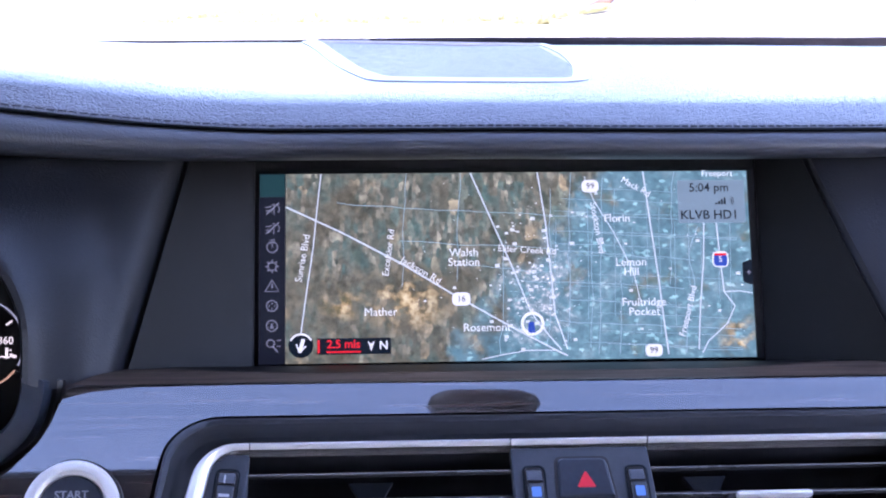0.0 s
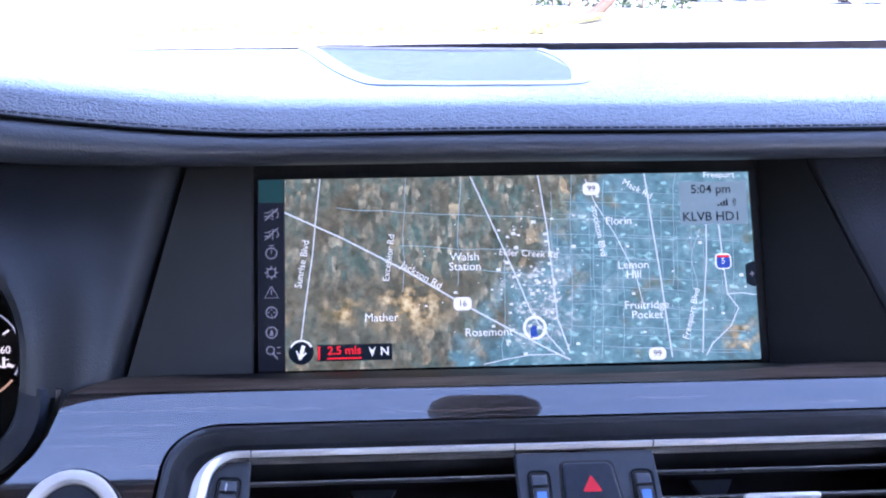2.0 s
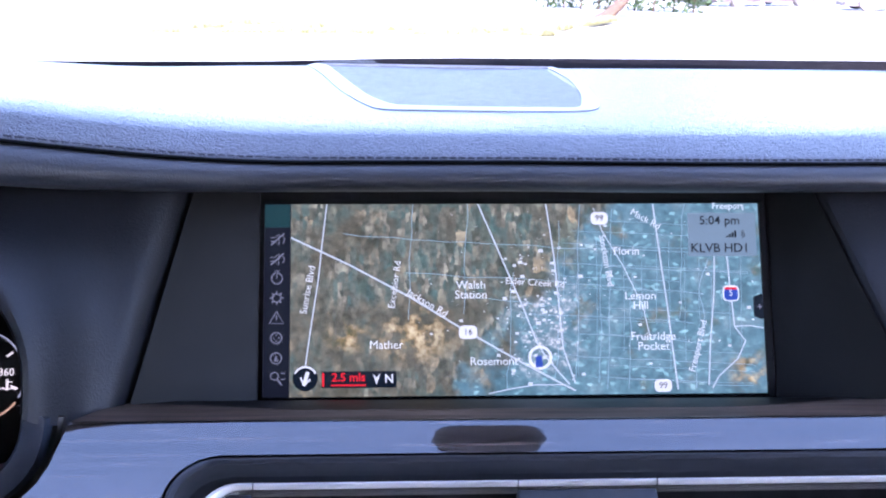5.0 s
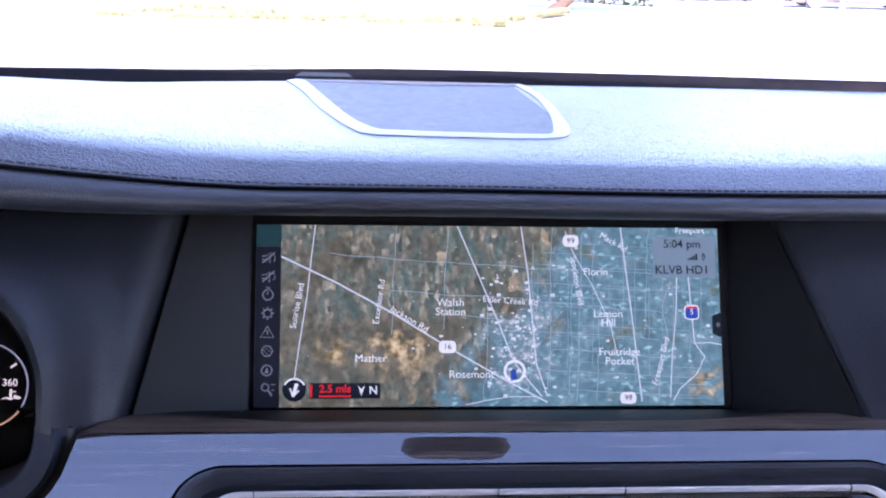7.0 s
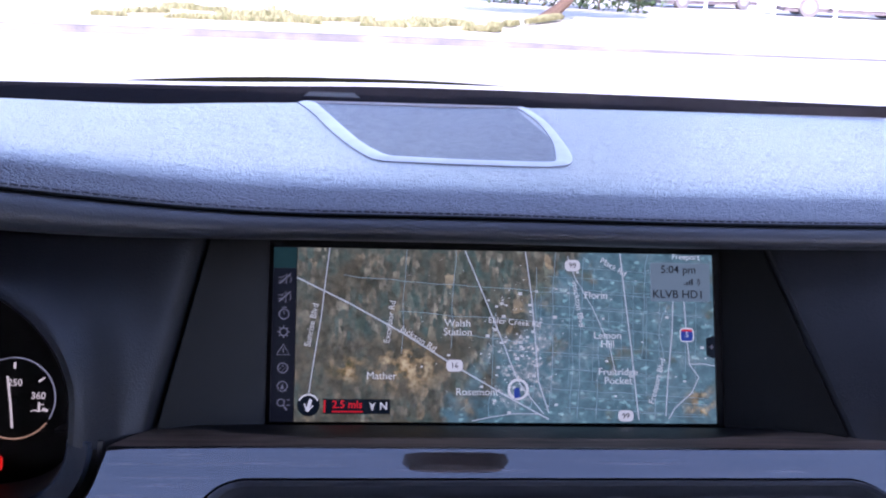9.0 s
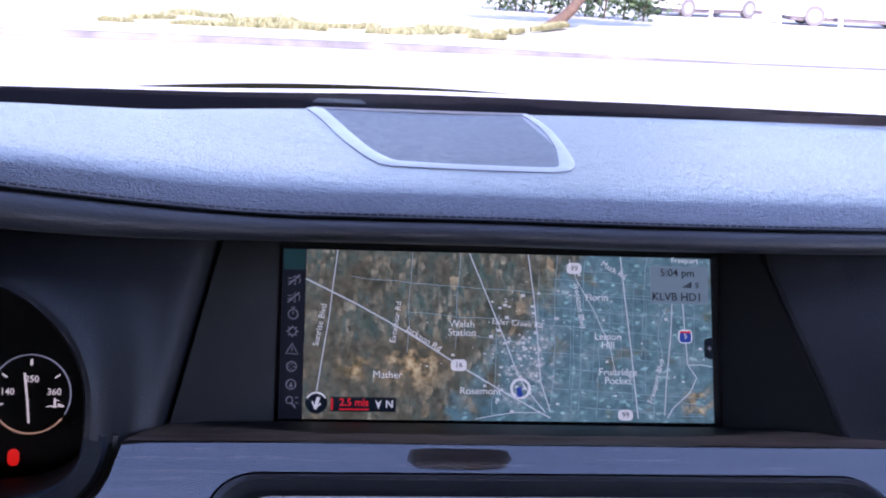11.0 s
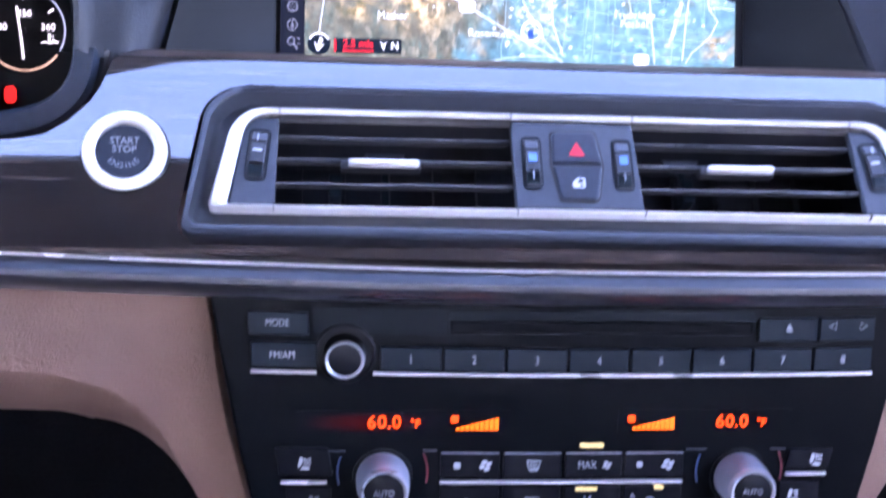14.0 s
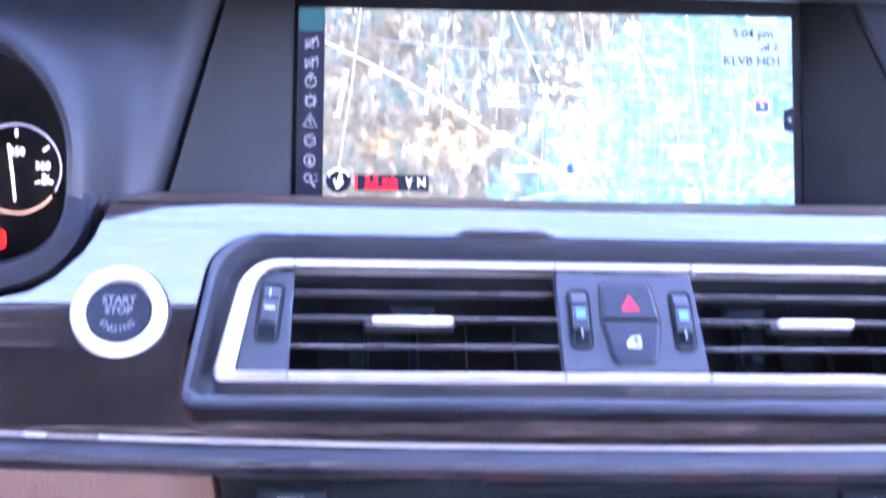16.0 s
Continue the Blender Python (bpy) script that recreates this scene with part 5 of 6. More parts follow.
def climate_knob(u, v):
    bm = bmesh.new()
    turned(bm, u, v, [(0.0150, -0.001), (0.0148, 0.0008), (0.0137, 0.0010)], 56, True, True)
    base = part("temperature_knob", bm, KEY_DARK, radio, "silver temperature knob with a black cap", True)
    bm = bmesh.new()
    n, prof = 56, [(0.0130, 0.0010), (0.0129, 0.0080), (0.0124, 0.0150), (0.0117, 0.0198)]
    turned(bm, u, v, prof, n, False, False)
    part("knob_side", bm, KNOB, base, "brushed silver side", True)
    bm = bmesh.new()
    for k in range(28):
        a = 2 * math.pi * k / 28
        c, s = math.cos(a), math.sin(a)
        rows = []
        for r, w in ((0.0130, 0.0015), (0.0129, 0.0080), (0.0124, 0.0145)):
            rows.append([(u + (r + 0.00018) * c - s * e, v + (r + 0.00018) * s + c * e, w) for e in (-0.0003, 0.0003)] + [(u + (r - 0.0004) * c, v + (r - 0.0004) * s, w)])
        swept(bm, rows)
    tagged(part("ribs", bm, KNOB, base, "fine grip ribs"), kind="stuff")
    bm = bmesh.new()
    turned(bm, u, v, [(0.0118, 0.0193), (0.0116, 0.0216), (0.0108, 0.0226), (0.0097, 0.0220), (0.0095, 0.0203)], 56, False, False)
    part("knob_ring", bm, RING, base, "bright ring", True)
    bm = bmesh.new()
    turned(bm, u, v, [(0.0096, 0.0188), (0.0096, 0.0212), (0.0089, 0.0216)], 48)
    cap = part("knob_cap", bm, KEY_DARK, base, "black cap", True)
    writing("auto_word", "AUTO", 0.0045, PRINT_DIM, cap, u, v, 0.0217, squeeze=0.8)


climate_knob(-0.0668, -0.0400)
climate_knob(0.1135, -0.0408)
for u, a0, a1, mat, nm in ((-0.0668, 158, 196, ARC_BLUE, "blue_arc"), (-0.0668, -14, 26, ARC_RED, "red_arc"), (0.1135, 158, 196, ARC_BLUE, "blue_arc"), (0.1135, -14, 26, ARC_RED, "red_arc")):
    bm = bmesh.new()
    ribbon(bm, arc(u, -0.0375, 0.0222, a0, a1, 12), 0.0009, 0.0, 0.0006)
    part(nm, bm, mat, radio, "thin coloured arc")
# Grey strips beside the knobs, painted as lit key edges.
for u0, u1 in ((-0.0950, -0.0850), (-0.0470, -0.0400), (0.0855, 0.0960), (0.1290, 0.1370)):
    plate("key_lit_edge", rbox((u0 + u1) / 2, -0.0262, u1 - u0, 0.0006, 0.0001, 1), 0.0, 0.0012, KEY_GREY, radio)

upper = ((-0.0388, -0.0085), (-0.0075, 0.0225), (0.0235, 0.0530), (0.0540, 0.0845))
upper_keys = [key(a + 0.0004, b - 0.0004, -0.0402, -0.0278, mat=KEY_DARK) for a, b in upper]
lower_keys = [key(a + 0.0004, b - 0.0004, -0.0600, -0.0450, w=0.0014, mat=KEY_DARK) for a, b in upper]
# Pale strips paint the highlight along the keys' upper edges.
for (a, b), ob in zip(upper, upper_keys):
    bent(plate("key_lit_edge", rbox((a + b) / 2, -0.0275, b - a - 0.0016, 0.0005, 0.0001, 1), 0.0012, 0.0024, PRINT_DIM, ob, 0, "thin pale strip painted as the lit upper edge"))
bm = bmesh.new()
rows = []
for u in spread(-0.0385, 0.0840, 20):
    rows.append([(u, -0.0428 + bend(u) * 0.6 + 0.0010 * math.cos(a), 0.0008 + 0.0018 * math.sin(a)) for a in spread(0, 5.2359, 5)])
swept(bm, rows)
part("chrome_bar", bm, BRIGHT, radio, "bright chrome bar", True)
lettered(upper_keys[2], "MAX", 0.0350, -0.0336, 0.0056)
lettered(lower_keys[0], "ALL", -0.0250, -0.0535, 0.0056, 0.0015)
writing("letters", "A", 0.0042, PRINT, lower_keys[3], 0.0590, -0.0505, 0.0015)


def fan_sign(ob, u, v, r, w=0.0024):
    bm = bmesh.new()
    for k in range(4):
        a = math.pi / 2 * k + 0.4
        c = (u + 0.55 * r * math.cos(a), v + 0.55 * r * math.sin(a))
        slab(bm, [(c[0] + 0.46 * r * math.cos(q), c[1] + 0.34 * r * math.sin(q + 0.4)) for q in spread(0, 5.5, 9)], w - 0.0004, w + 0.0001 + 0.00002 * k)
    part("fan_sign", bm, PRINT, ob)


def heat_sign(ob, u, v, w=0.0024, flat=False):
    bm = bmesh.new()
    ribbon(bm, [(u - 0.0034, v + 0.0022), (u + 0.0034, v + 0.0022), (u + 0.0022 + 0.0010 * flat, v - 0.0022), (u - 0.0022 - 0.0010 * flat, v - 0.0022), (u - 0.0034, v + 0.0022)], 0.0006, w - 0.0004, w + 0.0001)
    for d in (-0.0014, 0.0, 0.0014):
        ribbon(bm, [(u + d, v - 0.0034), (u + d + 0.0005, v - 0.0014), (u + d - 0.0003, v), (u + d + 0.0004, v + 0.0014)], 0.0005, w - 0.0004, w + 0.0002)
    part("defrost_sign", bm, PRINT, ob)


def seat_sign(ob, u, v, w, waves):
    bm = bmesh.new()
    slab(bm, rounded([(u - 0.0016, v - 0.0032), (u + 0.0030, v - 0.0032), (u + 0.0034, v - 0.0018), (u - 0.0002, v - 0.0016), (u - 0.0006, v - 0.0024)], 0.0004, 2), w - 0.0004, w + 0.0001)
    slab(bm, rounded([(u - 0.0026, v - 0.0022), (u - 0.0008, v - 0.0012), (u + 0.0002, v + 0.0028), (u - 0.0014, v + 0.0034)], 0.0004, 2), w - 0.0004, w + 0.0002)
    for d in ((0.0, 0.0014, 0.0028) if waves else (0.0006, 0.0020)):
        a = u + 0.0006 + d * (0.9 if waves else 0.8)
        ribbon(bm, [(a, v - 0.0008), (a + 0.0006, v + 0.0004), (a - 0.0001, v + 0.0016), (a + 0.0006, v + 0.0028)], 0.0005, w - 0.0004, w + 0.0002)
    part("seat_sign", bm, PRINT, ob)


k0 = upper_keys[0]
plate("small_fan", rbox(-0.0302, -0.0334, 0.0034, 0.0034, 0.0008, 2), 0.0018, 0.0025, PRINT, k0)
fan_sign(k0, -0.0160, -0.0334, 0.0034)
heat_sign(upper_keys[1], 0.0080, -0.0334)
fan_sign(upper_keys[2], 0.0450, -0.0336, 0.0024)
plate("small_fan", rbox(0.0615, -0.0334, 0.0030, 0.0030, 0.0008, 2), 0.0018, 0.0025, PRINT, upper_keys[3])
fan_sign(upper_keys[3], 0.0760, -0.0334, 0.0034)
heat_sign(lower_keys[1], 0.0078, -0.0530, 0.0015, True)
bm = bmesh.new()
for t in range(3):
    c, s = math.cos(t * math.pi / 3), math.sin(t * math.pi / 3)
    ribbon(bm, [(0.0358 - 0.0034 * c, -0.0532 - 0.0034 * s), (0.0358 + 0.0034 * c, -0.0532 + 0.0034 * s)], 0.0007, 0.0010, 0.0015 + 0.0001 * t)
part("snowflake_sign", bm, PRINT, lower_keys[2])
bm = bmesh.new()
slab(bm, rounded([(0.0640, -0.0548), (0.0730, -0.0548), (0.0730, -0.0530), (0.0706, -0.0524), (0.0690, -0.0508), (0.0664, -0.0508), (0.0650, -0.0526), (0.0640, -0.0532)], 0.0004, 2), 0.0010, 0.0016)
part("car_sign", bm, PRINT, lower_keys[3])
for u, v, w in ((0.0372, -0.0238, 0.0118), (0.0352, -0.0464, 0.0112), (0.0722, -0.0458, 0.0050)):
    plate("key_light", rbox(u, v, w, 0.0020, 0.0006, 2), 0.0, 0.0016, YELLOW, radio, 0, "lit yellow bar")
side_l = key(-0.1195, -0.0935, -0.0400, -0.0258, skew=0.0022, mat=KEY_DARK)
side_r = key(0.1385, 0.1615, -0.0368, -0.0268, skew=-0.0022, mat=KEY_DARK)
seat_sign(side_l, -0.1058, -0.0318, 0.0023, True)
seat_sign(side_r, 0.1518, -0.0312, 0.0023, True)
seat_l = key(-0.1140, -0.0920, -0.0600, -0.0462, w=0.0012, mat=KEY_DARK)
seat_r = key(0.1345, 0.1560, -0.0590, -0.0440, w=0.0012, mat=KEY_DARK)
seat_sign(seat_l, -0.1010, -0.0520, 0.0013, False)
seat_sign(seat_r, 0.1420, -0.0505, 0.0013, False)
for u0, u1, v in ((-0.1165, -0.0942, -0.0425), (0.1378, 0.1585, -0.0395)):
    bm = bmesh.new()
    swept(bm, [[(u, v + bend(u) * 0.3 + 0.0010 * math.cos(a), 0.0008 + 0.0016 * math.sin(a)) for a in spread(0, 5.2359, 5)] for u in (u0, u1)])
    part("chrome_bar", bm, BRIGHT, radio, "bright chrome bar", True)

# ---- beige lower dashboard on both sides of the radio ----
LOWER = face(-0.1265, 0.7990, 4.6, -0.16, -0.0024, 1.41, 0.951)
knee = [(-0.75, 0.070), (-0.1560, 0.060), (-0.1530, 0.0267), (-0.1505, -0.0024), (-0.1450, -0.0459), (-0.1331, -0.1058), (-0.1120, -0.200), (-0.1360, -0.200), (-0.1563, -0.1052), (-0.1625, -0.0900), (-0.1691, -0.0746), (-0.1788, -0.0520), (-0.1900, -0.0370), (-0.2047, -0.0262), (-0.2311, -0.0180), (-0.2577, -0.0158), (-0.30, -0.0145), (-0.36, -0.0130), (-0.45, -0.0110), (-0.60, -0.0080), (-0.75, -0.006)]
for name, pts in (("knee_panel", knee), ("knee_panel", [(2 * RX - u, v) for u, v in knee][::-1])):
    kp = thing(name, LOWER, "beige leather lower dashboard curving round the radio", "dashboard panel")
    bm = bmesh.new()
    ring = [lift(shrunk(pts, 0.0), -0.060)] + [lift(shrunk(pts, 0.0016 * (1 - math.cos(t))), -0.008 + 0.008 * math.sin(t)) for t in spread(0, 1.5, 8)]
    loft(bm, ring, True, True)
    part("leather_panel", bm, BEIGE, kp, "", True)
    chain = smooth_line(pts[7:] if pts[0][0] < 0 else pts[:len(pts) - 7][::-1], 5)
    inward = 1 if pts[0][0] < 0 else -1
    rows = []
    for k, p in enumerate(chain):
        a, b = Vector(chain[max(0, k - 1)]), Vector(chain[min(len(chain) - 1, k + 1)])
        d = (b - a).normalized()
        out = Vector((-d.y, d.x)) * inward
        big = 0.10 + 0.90 * ease((p[1] + 0.090) / 0.062)
        rows.append([tuple(Vector(p) - out * 0.0032) + (-0.0040,)] + [tuple(Vector(p) + out * o * big) + (w * (0.5 + 0.5 * big),) for o, w in ((0.0015, -0.0045), (0.0070, -0.0080), (0.0140, -0.0140), (0.0220, -0.0220), (0.0310, -0.0320), (0.0410, -0.0440), (0.0500, -0.0560), (0.0530, -0.0800), (0.0530, -0.1100))])
    bm = bmesh.new()
    patch(bm, rows)
    part("rolled_underside", bm, BEIGE, kp, "beige leather rolled under the edge", True)

# ---- dark footwells, floor and tunnel ----
# Near-black tone puts the footwells' deep shade into the carpet colour.
FELT = surface("shaded_carpet", (0.0030, 0.0033, 0.0042), (0.0065, 0.0070, 0.0085), (0.85, 0.95), scale=240, bump=0.6, bump_scale=900, spec=0.1)


def solid(name, lo, hi, mat, label="", category="", kind="structure"):
    bm = bmesh.new()
    bmesh.ops.create_cube(bm, size=1)
    for vert in bm.verts:
        vert.co = [lo[i] + (vert.co[i] + 0.5) * (hi[i] - lo[i]) for i in range(3)]
    return tagged(part(name, bm, mat), label, category, kind=kind)


solid("bulkhead", (-0.85, 0.30, 0.20), (0.85, 0.34, 0.95), FELT, "carpeted bulkhead, coloured near-black for footwell shade", "wall")
solid("floor", (-0.85, -2.1, 0.18), (0.85, 0.34, 0.22), FELT, "carpeted car floor, coloured near-black for shade", "floor")
solid("tunnel", (-0.13, -1.0, 0.22), (0.17, 0.30, 0.66), FELT, "carpeted centre tunnel, coloured near-black for shade", "tunnel")

# ---- unseen cabin shell, also shaping the light: roof, pillars, doors, rear wall ----
# Lining is near-black to cut its reflections and bounced light.
CLOTH = surface("headliner", (0.012, 0.0115, 0.0125), (0.017, 0.016, 0.017), (0.8, 0.9), scale=300, bump=0.2, bump_scale=1500)
bm = bmesh.new()
rows = []
for x in spread(-0.72, 0.72, 12):
    c = 0.05 * (x / 0.72) ** 2
    rows.append([(x, -0.14 - c, 1.398 - c), (x, -0.28, 1.44 - c), (x, -0.9, 1.47 - c), (x, -2.1, 1.42 - c), (x, -2.1, 1.46), (x, -0.9, 1.52), (x, -0.28, 1.49), (x, -0.13 - c, 1.43)])
swept(bm, rows)
tagged(part("roof", bm, CLOTH, None, "", True), "unseen roof lining, made black to cut reflections", "ceiling", kind="structure")
for sx in (-1, 1):
    solid("door", (min(sx * 0.76, sx * 0.82), -2.1, 0.2), (max(sx * 0.76, sx * 0.82), 0.34, 0.95), BEIGE, "beige leather car door below the side window", "door")
    bm = bmesh.new()
    swept(bm, [[(sx * 0.78 + a * 0.03, 0.45 + b * 0.04, 0.95) for a, b in ((-1, -1), (1, -1), (1, 1), (-1, 1))], [(sx * 0.66 + a * 0.03, -0.19 + b * 0.04, 1.41) for a, b in ((-1, -1), (1, -1), (1, 1), (-1, 1))]])
    tagged(part("pillar", bm, CLOTH), "slanting windscreen pillar", "pillar", kind="structure")
    bm = bmesh.new()
    swept(bm, [[(sx * 0.78 + a * 0.02, -1.05 + b * 0.07, 0.93) for a, b in ((-1, -1), (1, -1), (1, 1), (-1, 1))], [(sx * 0.68 + a * 0.02, -1.05 + b * 0.06, 1.46) for a, b in ((-1, -1), (1, -1), (1, 1), (-1, 1))]])
    tagged(part("pillar", bm, BLACK), "dark pillar between the doors", "pillar", kind="structure")
# Unseen panels added to cut side light, the left one reaching further forward.
for sx, fore in ((-1, -0.35), (1, -1.60)):
    solid("side_blocker", (min(sx * 0.74, sx * 0.80), -2.1, 0.95), (max(sx * 0.74, sx * 0.80), fore, 1.44), CLOTH, "unseen black panel that blocks light from the side", "wall")
# Unseen rear wall; the window gap above it is sized for fill light.
solid("rear_wall", (-0.85, -2.14, 0.2), (0.85, -2.10, 1.22), CLOTH, "unseen black wall that closes the cabin and cuts bounce", "wall")

# ---- windscreen and the housing behind its mirror ----
GLASS, gn, gl, gb = material("windscreen_glass")
gb.inputs["Base Color"].default_value = (0.93, 0.97, 0.96, 1)
gb.inputs["Roughness"].default_value, gb.inputs["Transmission Weight"].default_value, gb.inputs["IOR"].default_value = 0.0, 1.0, 1.02
bm = bmesh.new()
rows = []
for x in spread(-0.78, 0.78, 24):
    f = 0.13 * (x / 0.78) ** 2
    rows.append([(x, 0.579 - f, 0.994), (x * 0.96, 0.23 - f * 0.8, 1.225), (x * 0.90, -0.135 - f * 0.5, 1.405), (x * 0.90, -0.133 - f * 0.5, 1.410), (x * 0.96, 0.233 - f * 0.8, 1.230), (x, 0.583 - f, 0.998)])
swept(bm, rows)
ws = part("windscreen", bm, GLASS, None, "", True)
ws.visible_shadow = False
tagged(ws, "clear curved windscreen over the dashboard", "windscreen", kind="structure")
pane = solid("rear_window", (-0.72, -2.118, 1.222), (0.72, -2.112, 1.43), GLASS, "unseen clear rear window that lets in fill light", "window")
pane.visible_shadow = False
pod = thing("mirror_housing", look((0.030, 0.018, 1.292), (0.030, -0.9, 1.15)), "black plastic housing high on the windscreen", "mirror housing")
bm = bmesh.new()
loft(bm, [lift(rbox(0, 0, 0.066, 0.036, 0.014, 5), 0.030), lift(rbox(0, 0, 0.080, 0.046, 0.018, 5), 0.020), lift(rbox(0, 0, 0.084, 0.050, 0.019, 5), 0.0), lift(rbox(0, 0, 0.074, 0.042, 0.017, 5), -0.016)], True, True)
part("shell", bm, BLACK, pod, "", True)

# ---- bonnet ----
PAINT = surface("bonnet_paint", (0.007, 0.007, 0.004), (0.011, 0.0105, 0.006), (0.85, 0.95), 0.0, scale=30, spec=0.0)
bonnet = thing("bonnet", Matrix.Identity(4), "dark olive car bonnet beyond the windscreen", "car bonnet")
bm = bmesh.new()
rows = []
for x in spread(-0.82, 0.82, 60):
    f = (x / 0.82) ** 2
    dome = 0.0150 * ease((0.62 - abs(x + 0.07)) / 0.55)
    rows.append([(x, 0.62 - 0.12 * f, 0.962 - 0.02 * f), (x, 0.80 - 0.1 * f, 0.956 - 0.02 * f + 0.4 * dome), (x, 0.98 - 0.08 * f, 0.946 - 0.02 * f + 0.9 * dome), (x, 1.10 - 0.08 * f, 0.937 - 0.02 * f + dome), (x, 1.22 - 0.08 * f, 0.924 - 0.02 * f + 0.9 * dome), (x, 1.45 - 0.05 * f, 0.885 - 0.02 * f + 0.5 * dome), (x, 1.75 - 0.05 * f, 0.825 - 0.02 * f), (x, 1.92 - 0.12 * f, 0.76 - 0.02 * f), (x, 2.00 - 0.20 * f, 0.60), (x, 0.6, 0.60)])
swept(bm, rows)
part("panel", bm, PAINT, bonnet, "", True)
# Added pale strip; its colour stands for glare on the near bonnet.
GLARE_STRIP = surface("glare_strip_tone", (0.34, 0.34, 0.35), (0.42, 0.42, 0.43), (0.5, 0.6), scale=20)
bm = bmesh.new()
swept(bm, [[(x, y - 0.14 * (x / 0.8) ** 2, z + 0.004 * ease((x + 0.25) / 0.25)) for y, z in ((0.596, 0.979), (0.604, 1.0002), (0.614, 1.0030), (0.630, 1.0020), (0.645, 0.979))] for x in spread(-0.78, 0.78, 40)])
tagged(part("glare_strip", bm, GLARE_STRIP, None, "", True), "pale strip added for the glare at the bonnet's near edge", "trim", kind="structure")

# ---- outside: a street that falls away gently ----
# Road colour set paler than asphalt so it burns out like full sun.
ASPHALT = surface("sunlit_road", (0.30, 0.29, 0.28), (0.36, 0.35, 0.34), (0.8, 0.92), scale=3, bump=0.4, bump_scale=90)
CONCRETE = surface("concrete", (0.42, 0.40, 0.38), (0.52, 0.50, 0.47), (0.75, 0.88), scale=4, bump=0.3, bump_scale=80)
# Kerb colour is lowered to paint the shade on its face.
KERB = surface("kerb_shaded", (0.056, 0.052, 0.055), (0.155, 0.146, 0.151), (0.75, 0.88), scale=1.6, bump=0.3, bump_scale=80)
SOIL = surface("dry_verge", (0.34, 0.31, 0.24), (0.44, 0.40, 0.32), (0.85, 0.95), scale=3, bump=0.5, bump_scale=60)
GRASS = surface("grass", (0.10, 0.112, 0.045), (0.27, 0.25, 0.14), (0.6, 0.8), scale=9)
BARK = surface("bark", (0.05, 0.03, 0.022), (0.10, 0.062, 0.045), (0.8, 0.95), scale=18, bump=0.8, bump_scale=40)
LEAF = surface("leaf", (0.025, 0.05, 0.02), (0.05, 0.085, 0.03), (0.45, 0.6), scale=6)

FALL = -0.0225


def on_street(x, y, z=0.0):
    return (x, y, FALL * y + z)


bm = bmesh.new()
n = 24
side = [(-400 + 800 * i / n, -300 + 900 * j / n) for j in range(n + 1) for i in range(n + 1)]
vs = [bm.verts.new(on_street(a, b)) for a, b in side]
for j in range(n):
    for i in range(n):
        k = j * (n + 1) + i
        bm.faces.new((vs[k], vs[k + 1], vs[k + n + 2], vs[k + n + 1]))
tagged(part("ground", bm, ASPHALT), "grey road reaching far away, paled for full sun", "ground", kind="structure")


def level(x):
    """The kerb sinks to the right, where its dark line fades."""
    return 1 - 0.8 * ease((x - 0.5) / 6)


def bed(name, mat, label, category, section):
    """A long bed beside the road, from a section of depth and height."""
    bm = bmesh.new()
    swept(bm, [[on_street(x, y, z * level(x) if z > 0 else z) for y, z in section] for x in spread(-60, 60, 120)])
    tagged(part(name, bm, mat), label, category, kind="structure")


bed("kerb", KERB, "concrete kerb along the road, darkened for shade on its face", "kerb", [(15.90, -0.05), (15.90, 0.004), (15.97, 0.008), (16.00, 0.088), (16.03, 0.098), (16.17, 0.10), (16.17, -0.05)])
bed("pavement", CONCRETE, "pale concrete pavement behind the kerb", "pavement", [(16.175, -0.05), (16.175, 0.098), (18.4, 0.115), (18.4, -0.05)])
bed("verge", SOIL, "pale dry verge behind the pavement", "verge", [(18.405, -0.05), (18.405, 0.112), (27.0, 0.10), (27.0, -0.05)])

rng = random.Random(11)
bm = bmesh.new()
for k in range(42000):
    x = rng.uniform(-3.9, 4.6)
    if x < -0.5:
        near, deep = 18.75 + 0.02 * (x + 2) ** 2, 5.2 * max(0.0, 1 - ((x + 2.2) / 1.75) ** 4)
    elif x < 2.5:
        near, deep = 18.55, 3.4 * max(0.0, 1 - ((x - 0.75) / 1.7) ** 4)
    else:
        near, deep = 19.2 + 2.3 * (x - 2.4), 0.55
    near -= 0.6
    y = near + deep * rng.random() ** 1.4
    if noise.noise((x * 1.3, y * 0.9, 0.3)) < -0.14 + 0.30 * (y - near) / max(deep, 0.3):
        continue
    h, a, w = rng.uniform(0.03, 0.12), rng.uniform(0, 6.28), rng.uniform(0.02, 0.042)
    c, si, l = math.cos(a), math.sin(a), rng.uniform(-0.10, 0.10)
    g = FALL * y + 0.10
    bm.faces.new([bm.verts.new((x - w * c, y - w * si, g)), bm.verts.new((x + w * c, y + w * si, g)), bm.verts.new((x + l * si, y + l * c, g + h))])
tagged(part("grass", bm, GRASS), "tufts of sunlit yellow-green grass on the verge", "grass", kind="stuff")


def limb(bm, pts, radii, n=9):
    rings = []
    for i, p in enumerate(pts):
        d = (Vector(pts[min(i + 1, len(pts) - 1)]) - Vector(pts[max(i - 1, 0)])).normalized()
        q = d.to_track_quat("Z", "Y")
        rings.append([tuple(Vector(p) + q @ Vector((radii[i] * math.cos(2 * math.pi * k / n), radii[i] * math.sin(2 * math.pi * k / n), 0))) for k in range(n)])
    loft(bm, rings, True, True)


